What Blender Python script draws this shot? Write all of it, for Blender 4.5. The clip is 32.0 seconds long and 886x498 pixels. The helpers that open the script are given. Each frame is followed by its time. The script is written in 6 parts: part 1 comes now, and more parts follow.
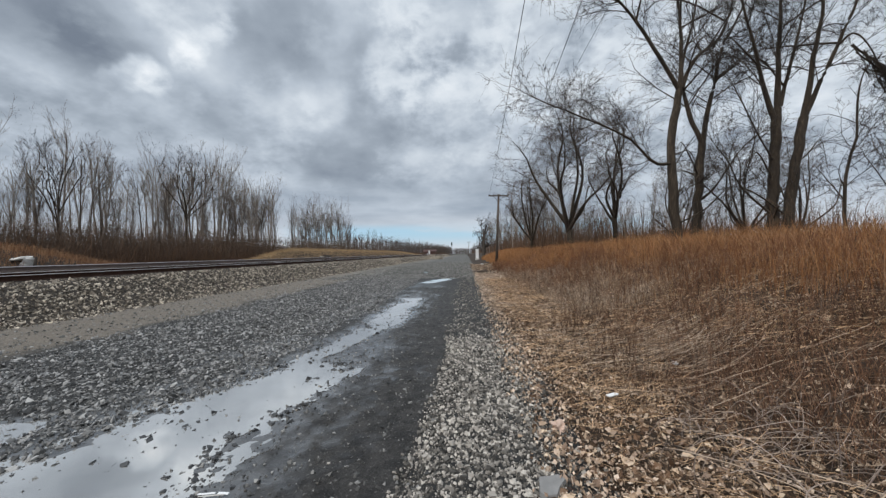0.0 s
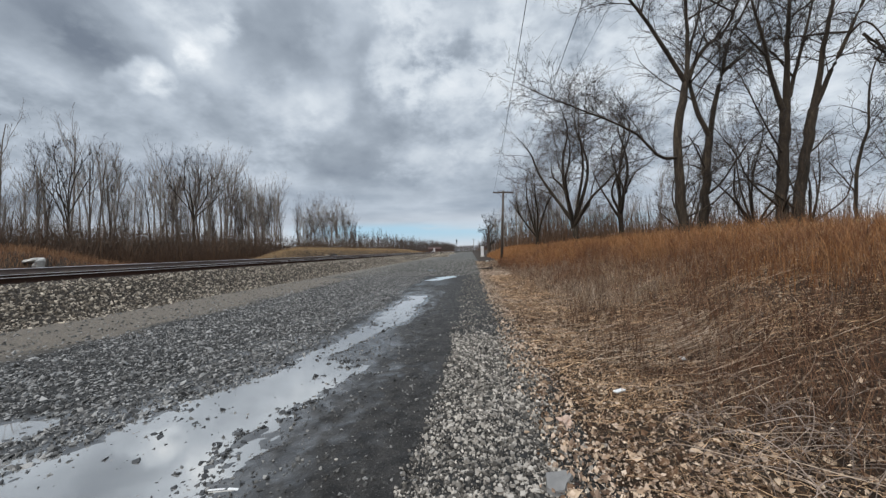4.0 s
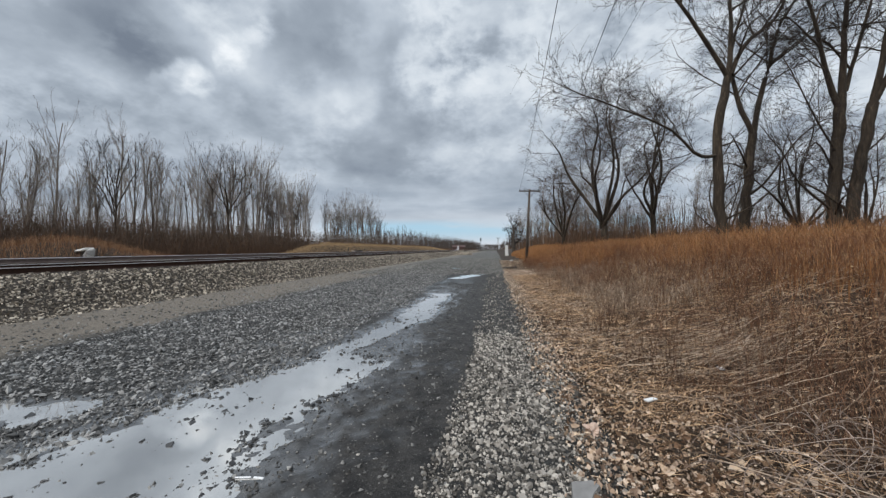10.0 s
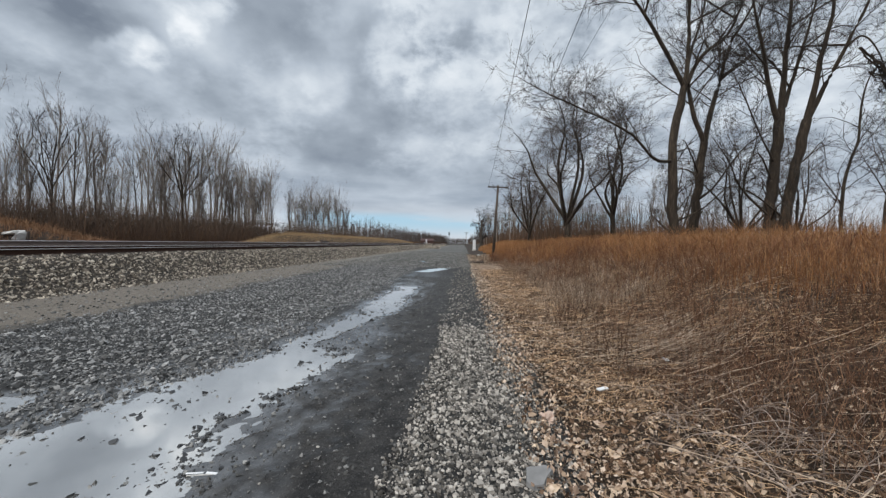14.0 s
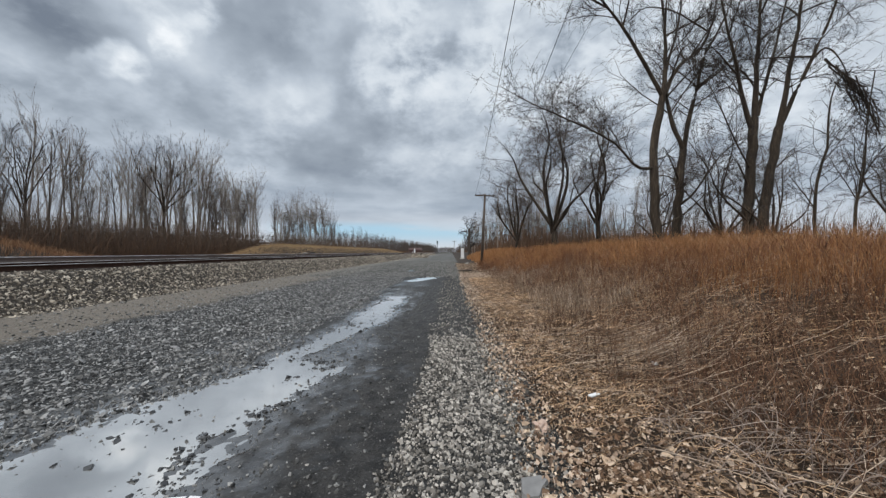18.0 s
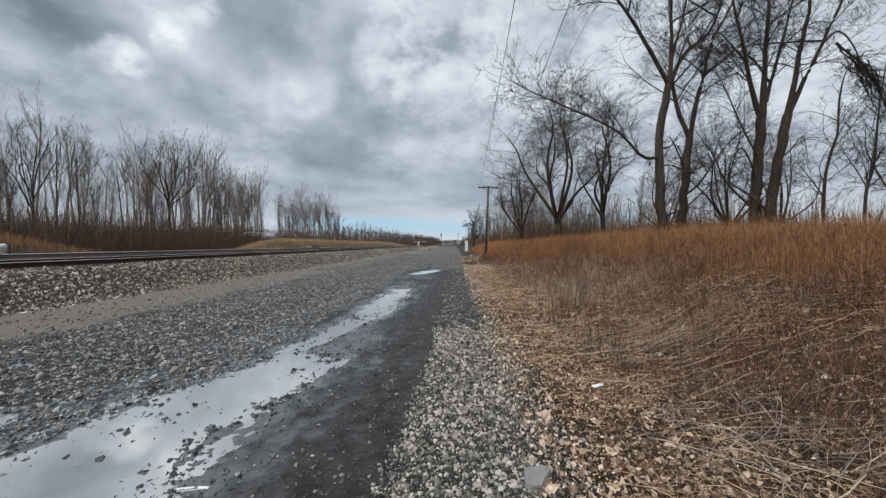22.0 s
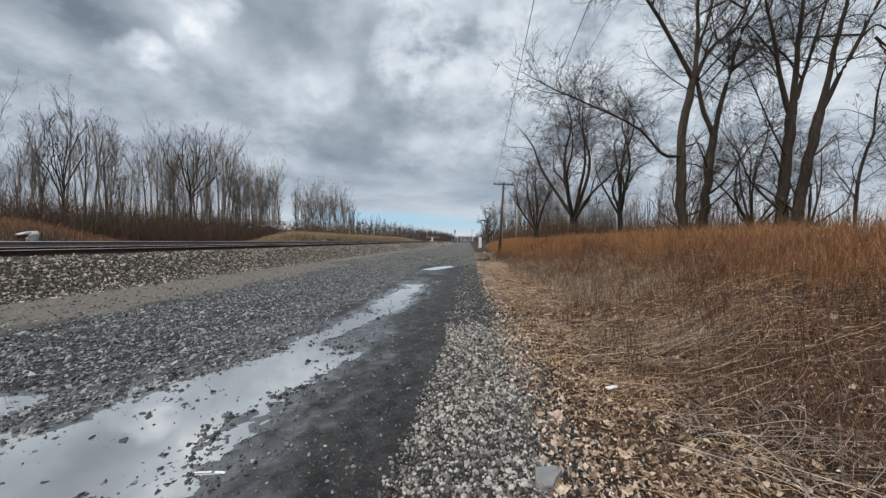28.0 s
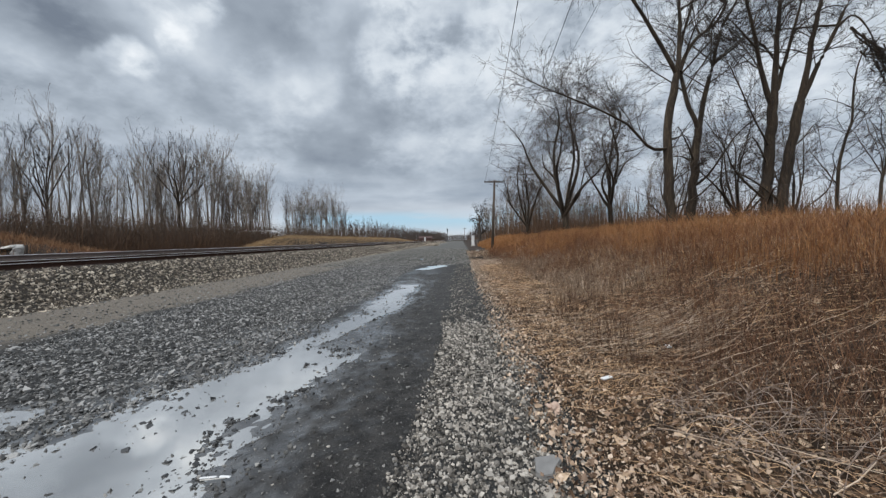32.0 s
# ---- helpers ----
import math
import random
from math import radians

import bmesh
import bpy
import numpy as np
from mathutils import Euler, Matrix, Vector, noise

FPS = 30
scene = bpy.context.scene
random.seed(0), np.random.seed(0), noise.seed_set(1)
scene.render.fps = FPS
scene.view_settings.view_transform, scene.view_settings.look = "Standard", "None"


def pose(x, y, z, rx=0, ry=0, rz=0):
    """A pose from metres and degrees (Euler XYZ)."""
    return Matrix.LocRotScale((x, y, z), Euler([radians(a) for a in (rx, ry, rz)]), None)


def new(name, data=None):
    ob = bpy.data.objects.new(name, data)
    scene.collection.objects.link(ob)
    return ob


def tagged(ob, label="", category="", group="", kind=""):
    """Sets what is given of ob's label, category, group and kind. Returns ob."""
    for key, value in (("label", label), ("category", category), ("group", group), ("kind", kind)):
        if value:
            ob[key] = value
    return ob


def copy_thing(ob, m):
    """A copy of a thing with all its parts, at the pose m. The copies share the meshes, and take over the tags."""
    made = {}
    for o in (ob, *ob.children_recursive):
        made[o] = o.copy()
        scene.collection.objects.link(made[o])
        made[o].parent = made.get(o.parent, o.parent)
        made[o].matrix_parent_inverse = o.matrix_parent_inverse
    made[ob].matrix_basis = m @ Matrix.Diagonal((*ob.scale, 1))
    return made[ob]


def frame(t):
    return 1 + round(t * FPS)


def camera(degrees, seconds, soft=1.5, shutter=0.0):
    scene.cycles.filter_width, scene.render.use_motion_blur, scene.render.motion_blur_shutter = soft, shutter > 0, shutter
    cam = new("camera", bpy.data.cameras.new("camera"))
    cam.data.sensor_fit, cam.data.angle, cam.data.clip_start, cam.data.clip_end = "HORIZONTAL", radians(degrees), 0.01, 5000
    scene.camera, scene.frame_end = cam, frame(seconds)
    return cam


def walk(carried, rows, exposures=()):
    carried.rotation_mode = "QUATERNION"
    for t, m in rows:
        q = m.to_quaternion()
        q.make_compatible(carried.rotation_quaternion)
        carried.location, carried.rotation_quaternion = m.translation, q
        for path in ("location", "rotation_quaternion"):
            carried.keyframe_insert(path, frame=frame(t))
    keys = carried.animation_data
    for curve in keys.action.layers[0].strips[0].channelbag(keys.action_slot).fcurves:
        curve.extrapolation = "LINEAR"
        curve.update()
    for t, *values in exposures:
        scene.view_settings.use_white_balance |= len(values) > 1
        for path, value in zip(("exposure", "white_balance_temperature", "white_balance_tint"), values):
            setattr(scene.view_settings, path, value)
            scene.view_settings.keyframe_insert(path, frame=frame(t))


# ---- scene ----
cam = camera(102.822, 32.0, soft=1.35)
PATH = [
    (0, -0.001, -0.027, 1.552, 90.751, 1.305, 3.764),
    (0.5, -0.002, -0.035, 1.551, 90.447, 0.822, 3.489),
    (1, -0.002, -0.029, 1.543, 87.429, 1.418, 4.006),
    (1.5, -0.009, -0.031, 1.550, 89.383, 0.575, 3.364),
    (2, -0.016, -0.029, 1.553, 88.943, 1.021, 4.649),
    (2.5, -0.012, -0.029, 1.547, 89.213, 0.593, 3.722),
    (3, -0.001, -0.029, 1.546, 89.982, 1.210, 4.332),
    (3.5, 0.005, -0.024, 1.547, 90.283, 2.183, 4.632),
    (5.5, -0.017, -0.027, 1.538, 90.494, 0.268, 4.323),
    (6, -0.013, -0.026, 1.536, 89.983, 0.401, 4.572),
    (6.5, -0.013, -0.026, 1.536, 90.081, 0.287, 5.000),
    (7, -0.010, -0.028, 1.538, 89.569, 0.098, 4.661),
    (7.5, -0.003, -0.018, 1.534, 89.177, 0.610, 5.094),
    (8, -0.001, 0.002, 1.534, 88.870, 0.898, 5.592),
    (8.5, 0.002, 0.025, 1.535, 88.933, 1.185, 4.996),
    (9, -0.003, 0.043, 1.537, 88.719, 0.891, 5.998),
    (9.5, -0.008, 0.035, 1.541, 89.759, 0.719, 6.265),
    (10, -0.016, 0.019, 1.547, 90.135, 0.709, 8.430),
    (10.5, -0.001, 0.010, 1.547, 90.291, 0.414, 7.676),
    (11, 0.009, 0.013, 1.545, 91.133, 0.942, 6.896),
    (11.5, 0.012, 0.006, 1.541, 90.344, 0.763, 7.399),
    (12, 0.006, 0.012, 1.549, 89.402, 1.044, 6.450),
    (12.5, 0.002, 0.008, 1.546, 88.882, 0.073, 4.498),
    (13, 0.000, -0.000, 1.550, 89.726, 0.000, 4.933),
    (13.5, -0.004, -0.002, 1.550, 89.517, -1.066, 3.843),
    (14, 0.002, 0.000, 1.546, 89.073, -0.789, 3.290),
    (14.5, 0.003, 0.002, 1.547, 89.403, -0.751, 2.870),
    (16.5, 0.000, 0.019, 1.540, 88.592, -1.489, 1.897),
    (17, 0.005, 0.019, 1.543, 87.895, -1.126, 2.108),
    (17.5, -0.002, 0.010, 1.544, 89.519, -0.080, 1.718),
    (18, -0.008, 0.015, 1.547, 90.515, 0.233, 1.388),
    (18.5, 0.001, 0.017, 1.545, 91.776, 1.269, 1.542),
    (19, 0.008, 0.015, 1.547, 91.770, 1.329, 1.354),
    (19.5, 0.005, 0.020, 1.545, 91.338, 1.049, 1.399),
    (20, 0.003, 0.019, 1.546, 90.699, 0.723, 1.737),
    (20.5, 0.004, 0.018, 1.545, 89.822, 0.304, 1.948),
    (21, 0.009, 0.025, 1.538, 89.483, 0.576, 2.229),
    (21.5, 0.009, 0.023, 1.544, 89.515, 0.638, 2.201),
    (22, 0.009, 0.022, 1.545, 89.335, 0.798, 2.044),
    (22.5, 0.020, 0.018, 1.543, 89.328, 0.836, 2.628),
    (23, 0.018, 0.015, 1.547, 89.357, 0.869, 2.759),
    (23.5, 0.013, 0.017, 1.549, 89.509, 0.479, 2.865),
    (24, 0.006, 0.015, 1.550, 89.726, 0.319, 2.865),
    (24.5, 0.006, 0.016, 1.551, 89.879, 0.459, 2.984),
    (25, 0.014, 0.022, 1.549, 89.258, 0.328, 2.667),
    (25.5, 0.016, 0.024, 1.551, 89.262, 0.402, 2.926),
    (27.5, 0.000, 0.029, 1.549, 89.018, -0.198, 4.190),
    (28, -0.002, 0.029, 1.547, 88.700, -0.372, 4.238),
    (28.5, -0.008, 0.025, 1.550, 88.717, -0.439, 4.534),
    (29, -0.011, 0.027, 1.553, 89.231, -0.335, 4.876),
    (29.5, -0.011, 0.030, 1.552, 89.432, -0.153, 4.051),
    (30, -0.004, 0.035, 1.551, 89.701, 0.085, 3.864),
    (30.5, -0.001, 0.034, 1.554, 89.740, 0.211, 3.867),
    (31, -0.003, 0.028, 1.558, 89.846, -0.017, 3.653),
    (31.5, -0.004, 0.020, 1.555, 89.652, 0.489, 4.041),
    (32, -0.011, -0.021, 1.548, 88.567, 1.570, 3.074),
]
walk(cam, [(r[0], pose(*r[1:])) for r in PATH])


# ---- world, sun, exposure ----
def link(nt, a, b):
    nt.links.new(a, b)


def node(nt, kind, **values):
    n = nt.nodes.new(kind)
    for key, value in values.items():
        n.inputs[key].default_value = value
    return n


def maths(nt, op, a, b=None, clamp=False):
    n = nt.nodes.new("ShaderNodeMath")
    n.operation, n.use_clamp = op, clamp
    for i, v in enumerate((a, b)):
        if v is None:
            continue
        if isinstance(v, (int, float)):
            n.inputs[i].default_value = v
        else:
            link(nt, v, n.inputs[i])
    return n.outputs[0]


def mix_color(nt, fac, a, b, blend="MIX"):
    n = nt.nodes.new("ShaderNodeMix")
    n.data_type, n.blend_type = "RGBA", blend
    for i, v in ((0, fac), (6, a), (7, b)):
        if isinstance(v, (int, float)):
            n.inputs[i].default_value = v
        elif isinstance(v, tuple):
            n.inputs[i].default_value = (*v, 1)
        else:
            link(nt, v, n.inputs[i])
    return n.outputs[2]


def smooth_range(nt, value, lo, hi, to_lo=0.0, to_hi=1.0):
    n = nt.nodes.new("ShaderNodeMapRange")
    n.interpolation_type = "SMOOTHSTEP"
    link(nt, value, n.inputs[0])
    for i, v in zip((1, 2, 3, 4), (lo, hi, to_lo, to_hi)):
        n.inputs[i].default_value = v
    return n.outputs[0]


SUN_ELEVATION, SUN_AZIMUTH = radians(48), radians(215)


def build_sky():
    world = bpy.data.worlds.new("overcast_sky")
    scene.world = world
    world.use_nodes = True
    nt = world.node_tree
    nt.nodes.clear()
    out = nt.nodes.new("ShaderNodeOutputWorld")
    bg = nt.nodes.new("ShaderNodeBackground")
    link(nt, bg.outputs[0], out.inputs[0])
    coord = nt.nodes.new("ShaderNodeTexCoord").outputs["Generated"]
    sky = nt.nodes.new("ShaderNodeTexSky")
    sky.sky_type, sky.sun_disc = "NISHITA", False
    sky.sun_elevation, sky.sun_rotation = SUN_ELEVATION, SUN_AZIMUTH
    blue = mix_color(nt, 0.8, mix_color(nt, 1.0, sky.outputs[0], (0.1, 0.1, 0.1), "MULTIPLY"), (0.36, 0.60, 0.79))
    xyz = nt.nodes.new("ShaderNodeSeparateXYZ")
    link(nt, coord, xyz.inputs[0])
    up = xyz.outputs[2]
    # the cloud deck is a flat sheet seen in perspective
    depth = maths(nt, "ADD", maths(nt, "MAXIMUM", up, 0.0), 0.42)
    flat = nt.nodes.new("ShaderNodeCombineXYZ")
    link(nt, maths(nt, "DIVIDE", xyz.outputs[0], depth), flat.inputs[0])
    link(nt, maths(nt, "DIVIDE", xyz.outputs[1], depth), flat.inputs[1])
    flat.inputs[2].default_value = 4.2
    big = node(nt, "ShaderNodeTexNoise", Scale=1.9, Detail=3.0, Roughness=0.5, Distortion=0.1)
    fine = node(nt, "ShaderNodeTexNoise", Scale=4.4, Detail=4.0, Roughness=0.5, Distortion=0.1)
    wisp = node(nt, "ShaderNodeTexNoise", Scale=11.0, Detail=6.0, Roughness=0.58, Distortion=0.1)
    for n in (big, fine, wisp):
        link(nt, flat.outputs[0], n.inputs["Vector"])
    rolled = nt.nodes.new("ShaderNodeVectorMath")
    rolled.operation = "MULTIPLY_ADD"
    link(nt, wisp.outputs["Color"], rolled.inputs[0])
    rolled.inputs[1].default_value = (0.22, 0.22, 0.0)
    link(nt, flat.outputs[0], rolled.inputs[2])
    puff = node(nt, "ShaderNodeTexVoronoi", Scale=4.6)
    puff.feature = "SMOOTH_F1"
    puff.inputs["Smoothness"].default_value = 0.75
    link(nt, rolled.outputs[0], puff.inputs["Vector"])
    lum = maths(nt, "ADD", maths(nt, "MULTIPLY", big.outputs[0], 0.24), maths(nt, "MULTIPLY", fine.outputs[0], 0.58))
    lum = maths(nt, "ADD", lum, maths(nt, "MULTIPLY", wisp.outputs[0], 0.40))
    lum = maths(nt, "ADD", lum, maths(nt, "MULTIPLY", maths(nt, "SUBTRACT", 0.42, puff.outputs["Distance"]), 0.22))
    ragged = nt.nodes.new("ShaderNodeTexNoise")
    ragged.inputs["Scale"].default_value, ragged.inputs["Detail"].default_value = 7.0, 5.0
    link(nt, coord, ragged.inputs["Vector"])
    shove = nt.nodes.new("ShaderNodeVectorMath")
    shove.operation = "MULTIPLY_ADD"
    link(nt, ragged.outputs["Color"], shove.inputs[0])
    shove.inputs[1].default_value, shove.inputs[2].default_value = (0.14, 0.14, 0.10), (-0.07, -0.07, -0.05)
    bent = nt.nodes.new("ShaderNodeVectorMath")
    link(nt, coord, bent.inputs[0])
    link(nt, shove.outputs[0], bent.inputs[1])
    unit = nt.nodes.new("ShaderNodeVectorMath")
    unit.operation = "NORMALIZE"
    link(nt, bent.outputs[0], unit.inputs[0])
    # bright breaks and heavy banks: direction, half width in degrees, strength
    for (x, y, z), wide, amp in BREAKS + BANKS:
        dot = nt.nodes.new("ShaderNodeVectorMath")
        dot.operation = "DOT_PRODUCT"
        link(nt, unit.outputs[0], dot.inputs[0])
        dot.inputs[1].default_value = Vector((x, y, z)).normalized()
        spot = smooth_range(nt, dot.outputs["Value"], math.cos(radians(wide)), math.cos(radians(wide * 0.3)))
        spot = maths(nt, "MULTIPLY", spot, smooth_range(nt, wisp.outputs[0], 0.30, 0.64, 0.25, 1.3))
        lum = maths(nt, "ADD", lum, maths(nt, "MULTIPLY", spot, amp))
    lum = maths(nt, "ADD", maths(nt, "MULTIPLY", lum, 0.72), 0.192)
    ramp = nt.nodes.new("ShaderNodeValToRGB")
    link(nt, lum, ramp.inputs[0])
    stops = ((0.38, (0.17, 0.205, 0.26)), (0.54, (0.31, 0.36, 0.425)), (0.62, (0.43, 0.49, 0.565)), (0.74, (0.61, 0.67, 0.735)), (0.97, (0.82, 0.86, 0.90)))
    els = ramp.color_ramp.elements
    while len(els) < len(stops):
        els.new(0.5)
    for e, (p, c) in zip(els, stops):
        e.position, e.color = p, (*c, 1)
    cloud = ramp.outputs[0]
    # lower sky: smoother blue-grey streaks, then a clear strip near the horizon ahead
    streak = nt.nodes.new("ShaderNodeMapping")
    streak.inputs["Scale"].default_value = (1.4, 1.4, 9)
    link(nt, coord, streak.inputs[0])
    streaks = node(nt, "ShaderNodeTexNoise", Scale=2.2, Detail=4.0, Roughness=0.5)
    link(nt, streak.outputs[0], streaks.inputs["Vector"])
    low = mix_color(nt, smooth_range(nt, streaks.outputs[0], 0.35, 0.68), (0.305, 0.365, 0.445), (0.475, 0.54, 0.62))
    cloud = mix_color(nt, smooth_range(nt, up, 0.10, 0.26, 0.8, 0.0), cloud, low)
    pale = smooth_range(nt, up, 0.02, 0.13, 0.75, 0.0)
    cloud = mix_color(nt, pale, cloud, (0.68, 0.72, 0.77))
    strip = maths(nt, "MULTIPLY", smooth_range(nt, up, 0.066, 0.092, 0.9, 0.0), smooth_range(nt, up, 0.005, 0.06))
    strip = maths(nt, "MULTIPLY", strip, smooth_range(nt, streaks.outputs[0], 0.66, 0.48, 0.25, 1.0))
    ahead = smooth_range(nt, xyz.outputs[1], 0.86, 0.94)
    cloud = mix_color(nt, maths(nt, "MULTIPLY", strip, ahead), cloud, blue)
    # an overcast sky is brighter overhead
    gain = smooth_range(nt, up, 0.55, 0.95, 1.0, ZENITH)
    grey = nt.nodes.new("ShaderNodeCombineXYZ")
    for i in range(3):
        link(nt, gain, grey.inputs[i])
    link(nt, mix_color(nt, 1.0, cloud, grey.outputs[0], "MULTIPLY"), bg.inputs[0])
    bg.inputs[1].default_value = 1.0


ZENITH = 1.8
BREAKS = [  # bright gaps: direction, half width in degrees, strength
    ((-0.514, 0.716, 0.472), 2.7, 0.18), ((-0.571, 0.696, 0.435), 2.6, 0.27), ((-0.661, 0.652, 0.372), 2.6, 0.26), ((-0.634, 0.676, 0.372), 2.2, 0.18), ((-0.600, 0.640, 0.480), 4.5, 0.08), ((-0.150, 0.818, 0.558), 5, 0.12),
    ((-0.340, 0.863, 0.374), 4.5, 0.08), ((-0.085, 0.896, 0.436), 6, 0.11), ((-0.181, 0.870, 0.458), 4.5, 0.08), ((-0.080, 0.854, 0.515), 5.5, 0.09), ((0.040, 0.891, 0.454), 8, 0.09), ((0.200, 0.862, 0.466), 14, 0.09),
    ((-0.789, 0.547, 0.279), 6, 0.06), ((0.447, 0.841, 0.304), 20, 0.07), ((0.676, 0.723, 0.146), 18, 0.06), ((-0.405, 0.842, 0.356), 3.5, 0.06), ((0.480, 0.760, 0.440), 14, 0.03),
]
BANKS = [  # heavy grey banks: direction, half width in degrees, strength
    ((-0.659, 0.628, 0.415), 6, -0.10), ((-0.693, 0.583, 0.423), 7, -0.08), ((-0.731, 0.584, 0.354), 8, -0.05), ((-0.750, 0.522, 0.405), 8, -0.06), ((-0.421, 0.748, 0.514), 6, -0.08), ((-0.365, 0.767, 0.527), 6, -0.07),
    ((-0.300, 0.805, 0.513), 6, -0.07), ((-0.395, 0.823, 0.409), 7, -0.05), ((-0.309, 0.896, 0.320), 9, -0.04), ((-0.521, 0.770, 0.368), 7, -0.06), ((-0.220, 0.836, 0.503), 3.5, -0.05), ((-0.615, 0.713, 0.337), 7, -0.04),
    ((-0.235, 0.952, 0.195), 12, -0.05), ((0.019, 0.989, 0.146), 8, -0.03),
]
build_sky()
sun = new("sun", bpy.data.lights.new("sun", "SUN"))
sun.data.energy, sun.data.angle, sun.data.color = 1.9, radians(26), (1.0, 0.965, 0.92)
sun.rotation_euler = (math.pi / 2 - SUN_ELEVATION, 0, math.pi - SUN_AZIMUTH)
scene.view_settings.exposure = 0.11


# ---- materials ----
def material(name, stops, rough=0.85, scale=8.0, detail=6.0, bump=0.3, bump_scale=40.0, vary=0.0, metal=0.0, stretch=(1, 1, 1), per="", spec=0.4, relief_depth=0.01):
    """Noise-driven colour between the stops, fine relief, and variation per piece (per: island or object)."""
    m = bpy.data.materials.new(name)
    m.use_nodes = True
    nt = m.node_tree
    bsdf = nt.nodes["Principled BSDF"]
    tc = nt.nodes.new("ShaderNodeTexCoord")
    mp = nt.nodes.new("ShaderNodeMapping")
    mp.inputs["Scale"].default_value = stretch
    link(nt, tc.outputs["Object"], mp.inputs[0])
    grain = node(nt, "ShaderNodeTexNoise", Scale=scale, Detail=detail, Roughness=0.6)
    wide = node(nt, "ShaderNodeTexNoise", Scale=scale * 0.13, Detail=3.0, Roughness=0.5)
    relief = node(nt, "ShaderNodeTexNoise", Scale=bump_scale, Detail=5.0, Roughness=0.65)
    for n in (grain, wide, relief):
        link(nt, mp.outputs[0], n.inputs["Vector"])
    value = maths(nt, "ADD", maths(nt, "MULTIPLY", grain.outputs[0], 0.65), maths(nt, "MULTIPLY", wide.outputs[0], 0.35))
    if per:
        rnd = nt.nodes.new("ShaderNodeNewGeometry").outputs["Random Per Island"] if per == "island" else nt.nodes.new("ShaderNodeObjectInfo").outputs["Random"]
        value = maths(nt, "ADD", maths(nt, "MULTIPLY", value, 1.0 - vary), maths(nt, "MULTIPLY", rnd, vary))
    ramp = nt.nodes.new("ShaderNodeValToRGB")
    link(nt, value, ramp.inputs[0])
    els = ramp.color_ramp.elements
    while len(els) < len(stops):
        els.new(0.5)
    for e, (p, c) in zip(els, stops):
        e.position, e.color = p, (*c, 1)
    link(nt, ramp.outputs[0], bsdf.inputs["Base Color"])
    bsdf.inputs["Metallic"].default_value = metal
    bsdf.inputs["Specular IOR Level"].default_value = spec
    link(nt, smooth_range(nt, grain.outputs[0], 0.3, 0.7, max(rough - 0.12, 0.02), min(rough + 0.1, 1)), bsdf.inputs["Roughness"])
    if bump:
        b = node(nt, "ShaderNodeBump", Strength=bump, Distance=relief_depth)
        link(nt, relief.outputs[0], b.inputs["Height"])
        link(nt, b.outputs[0], bsdf.inputs["Normal"])
    return m


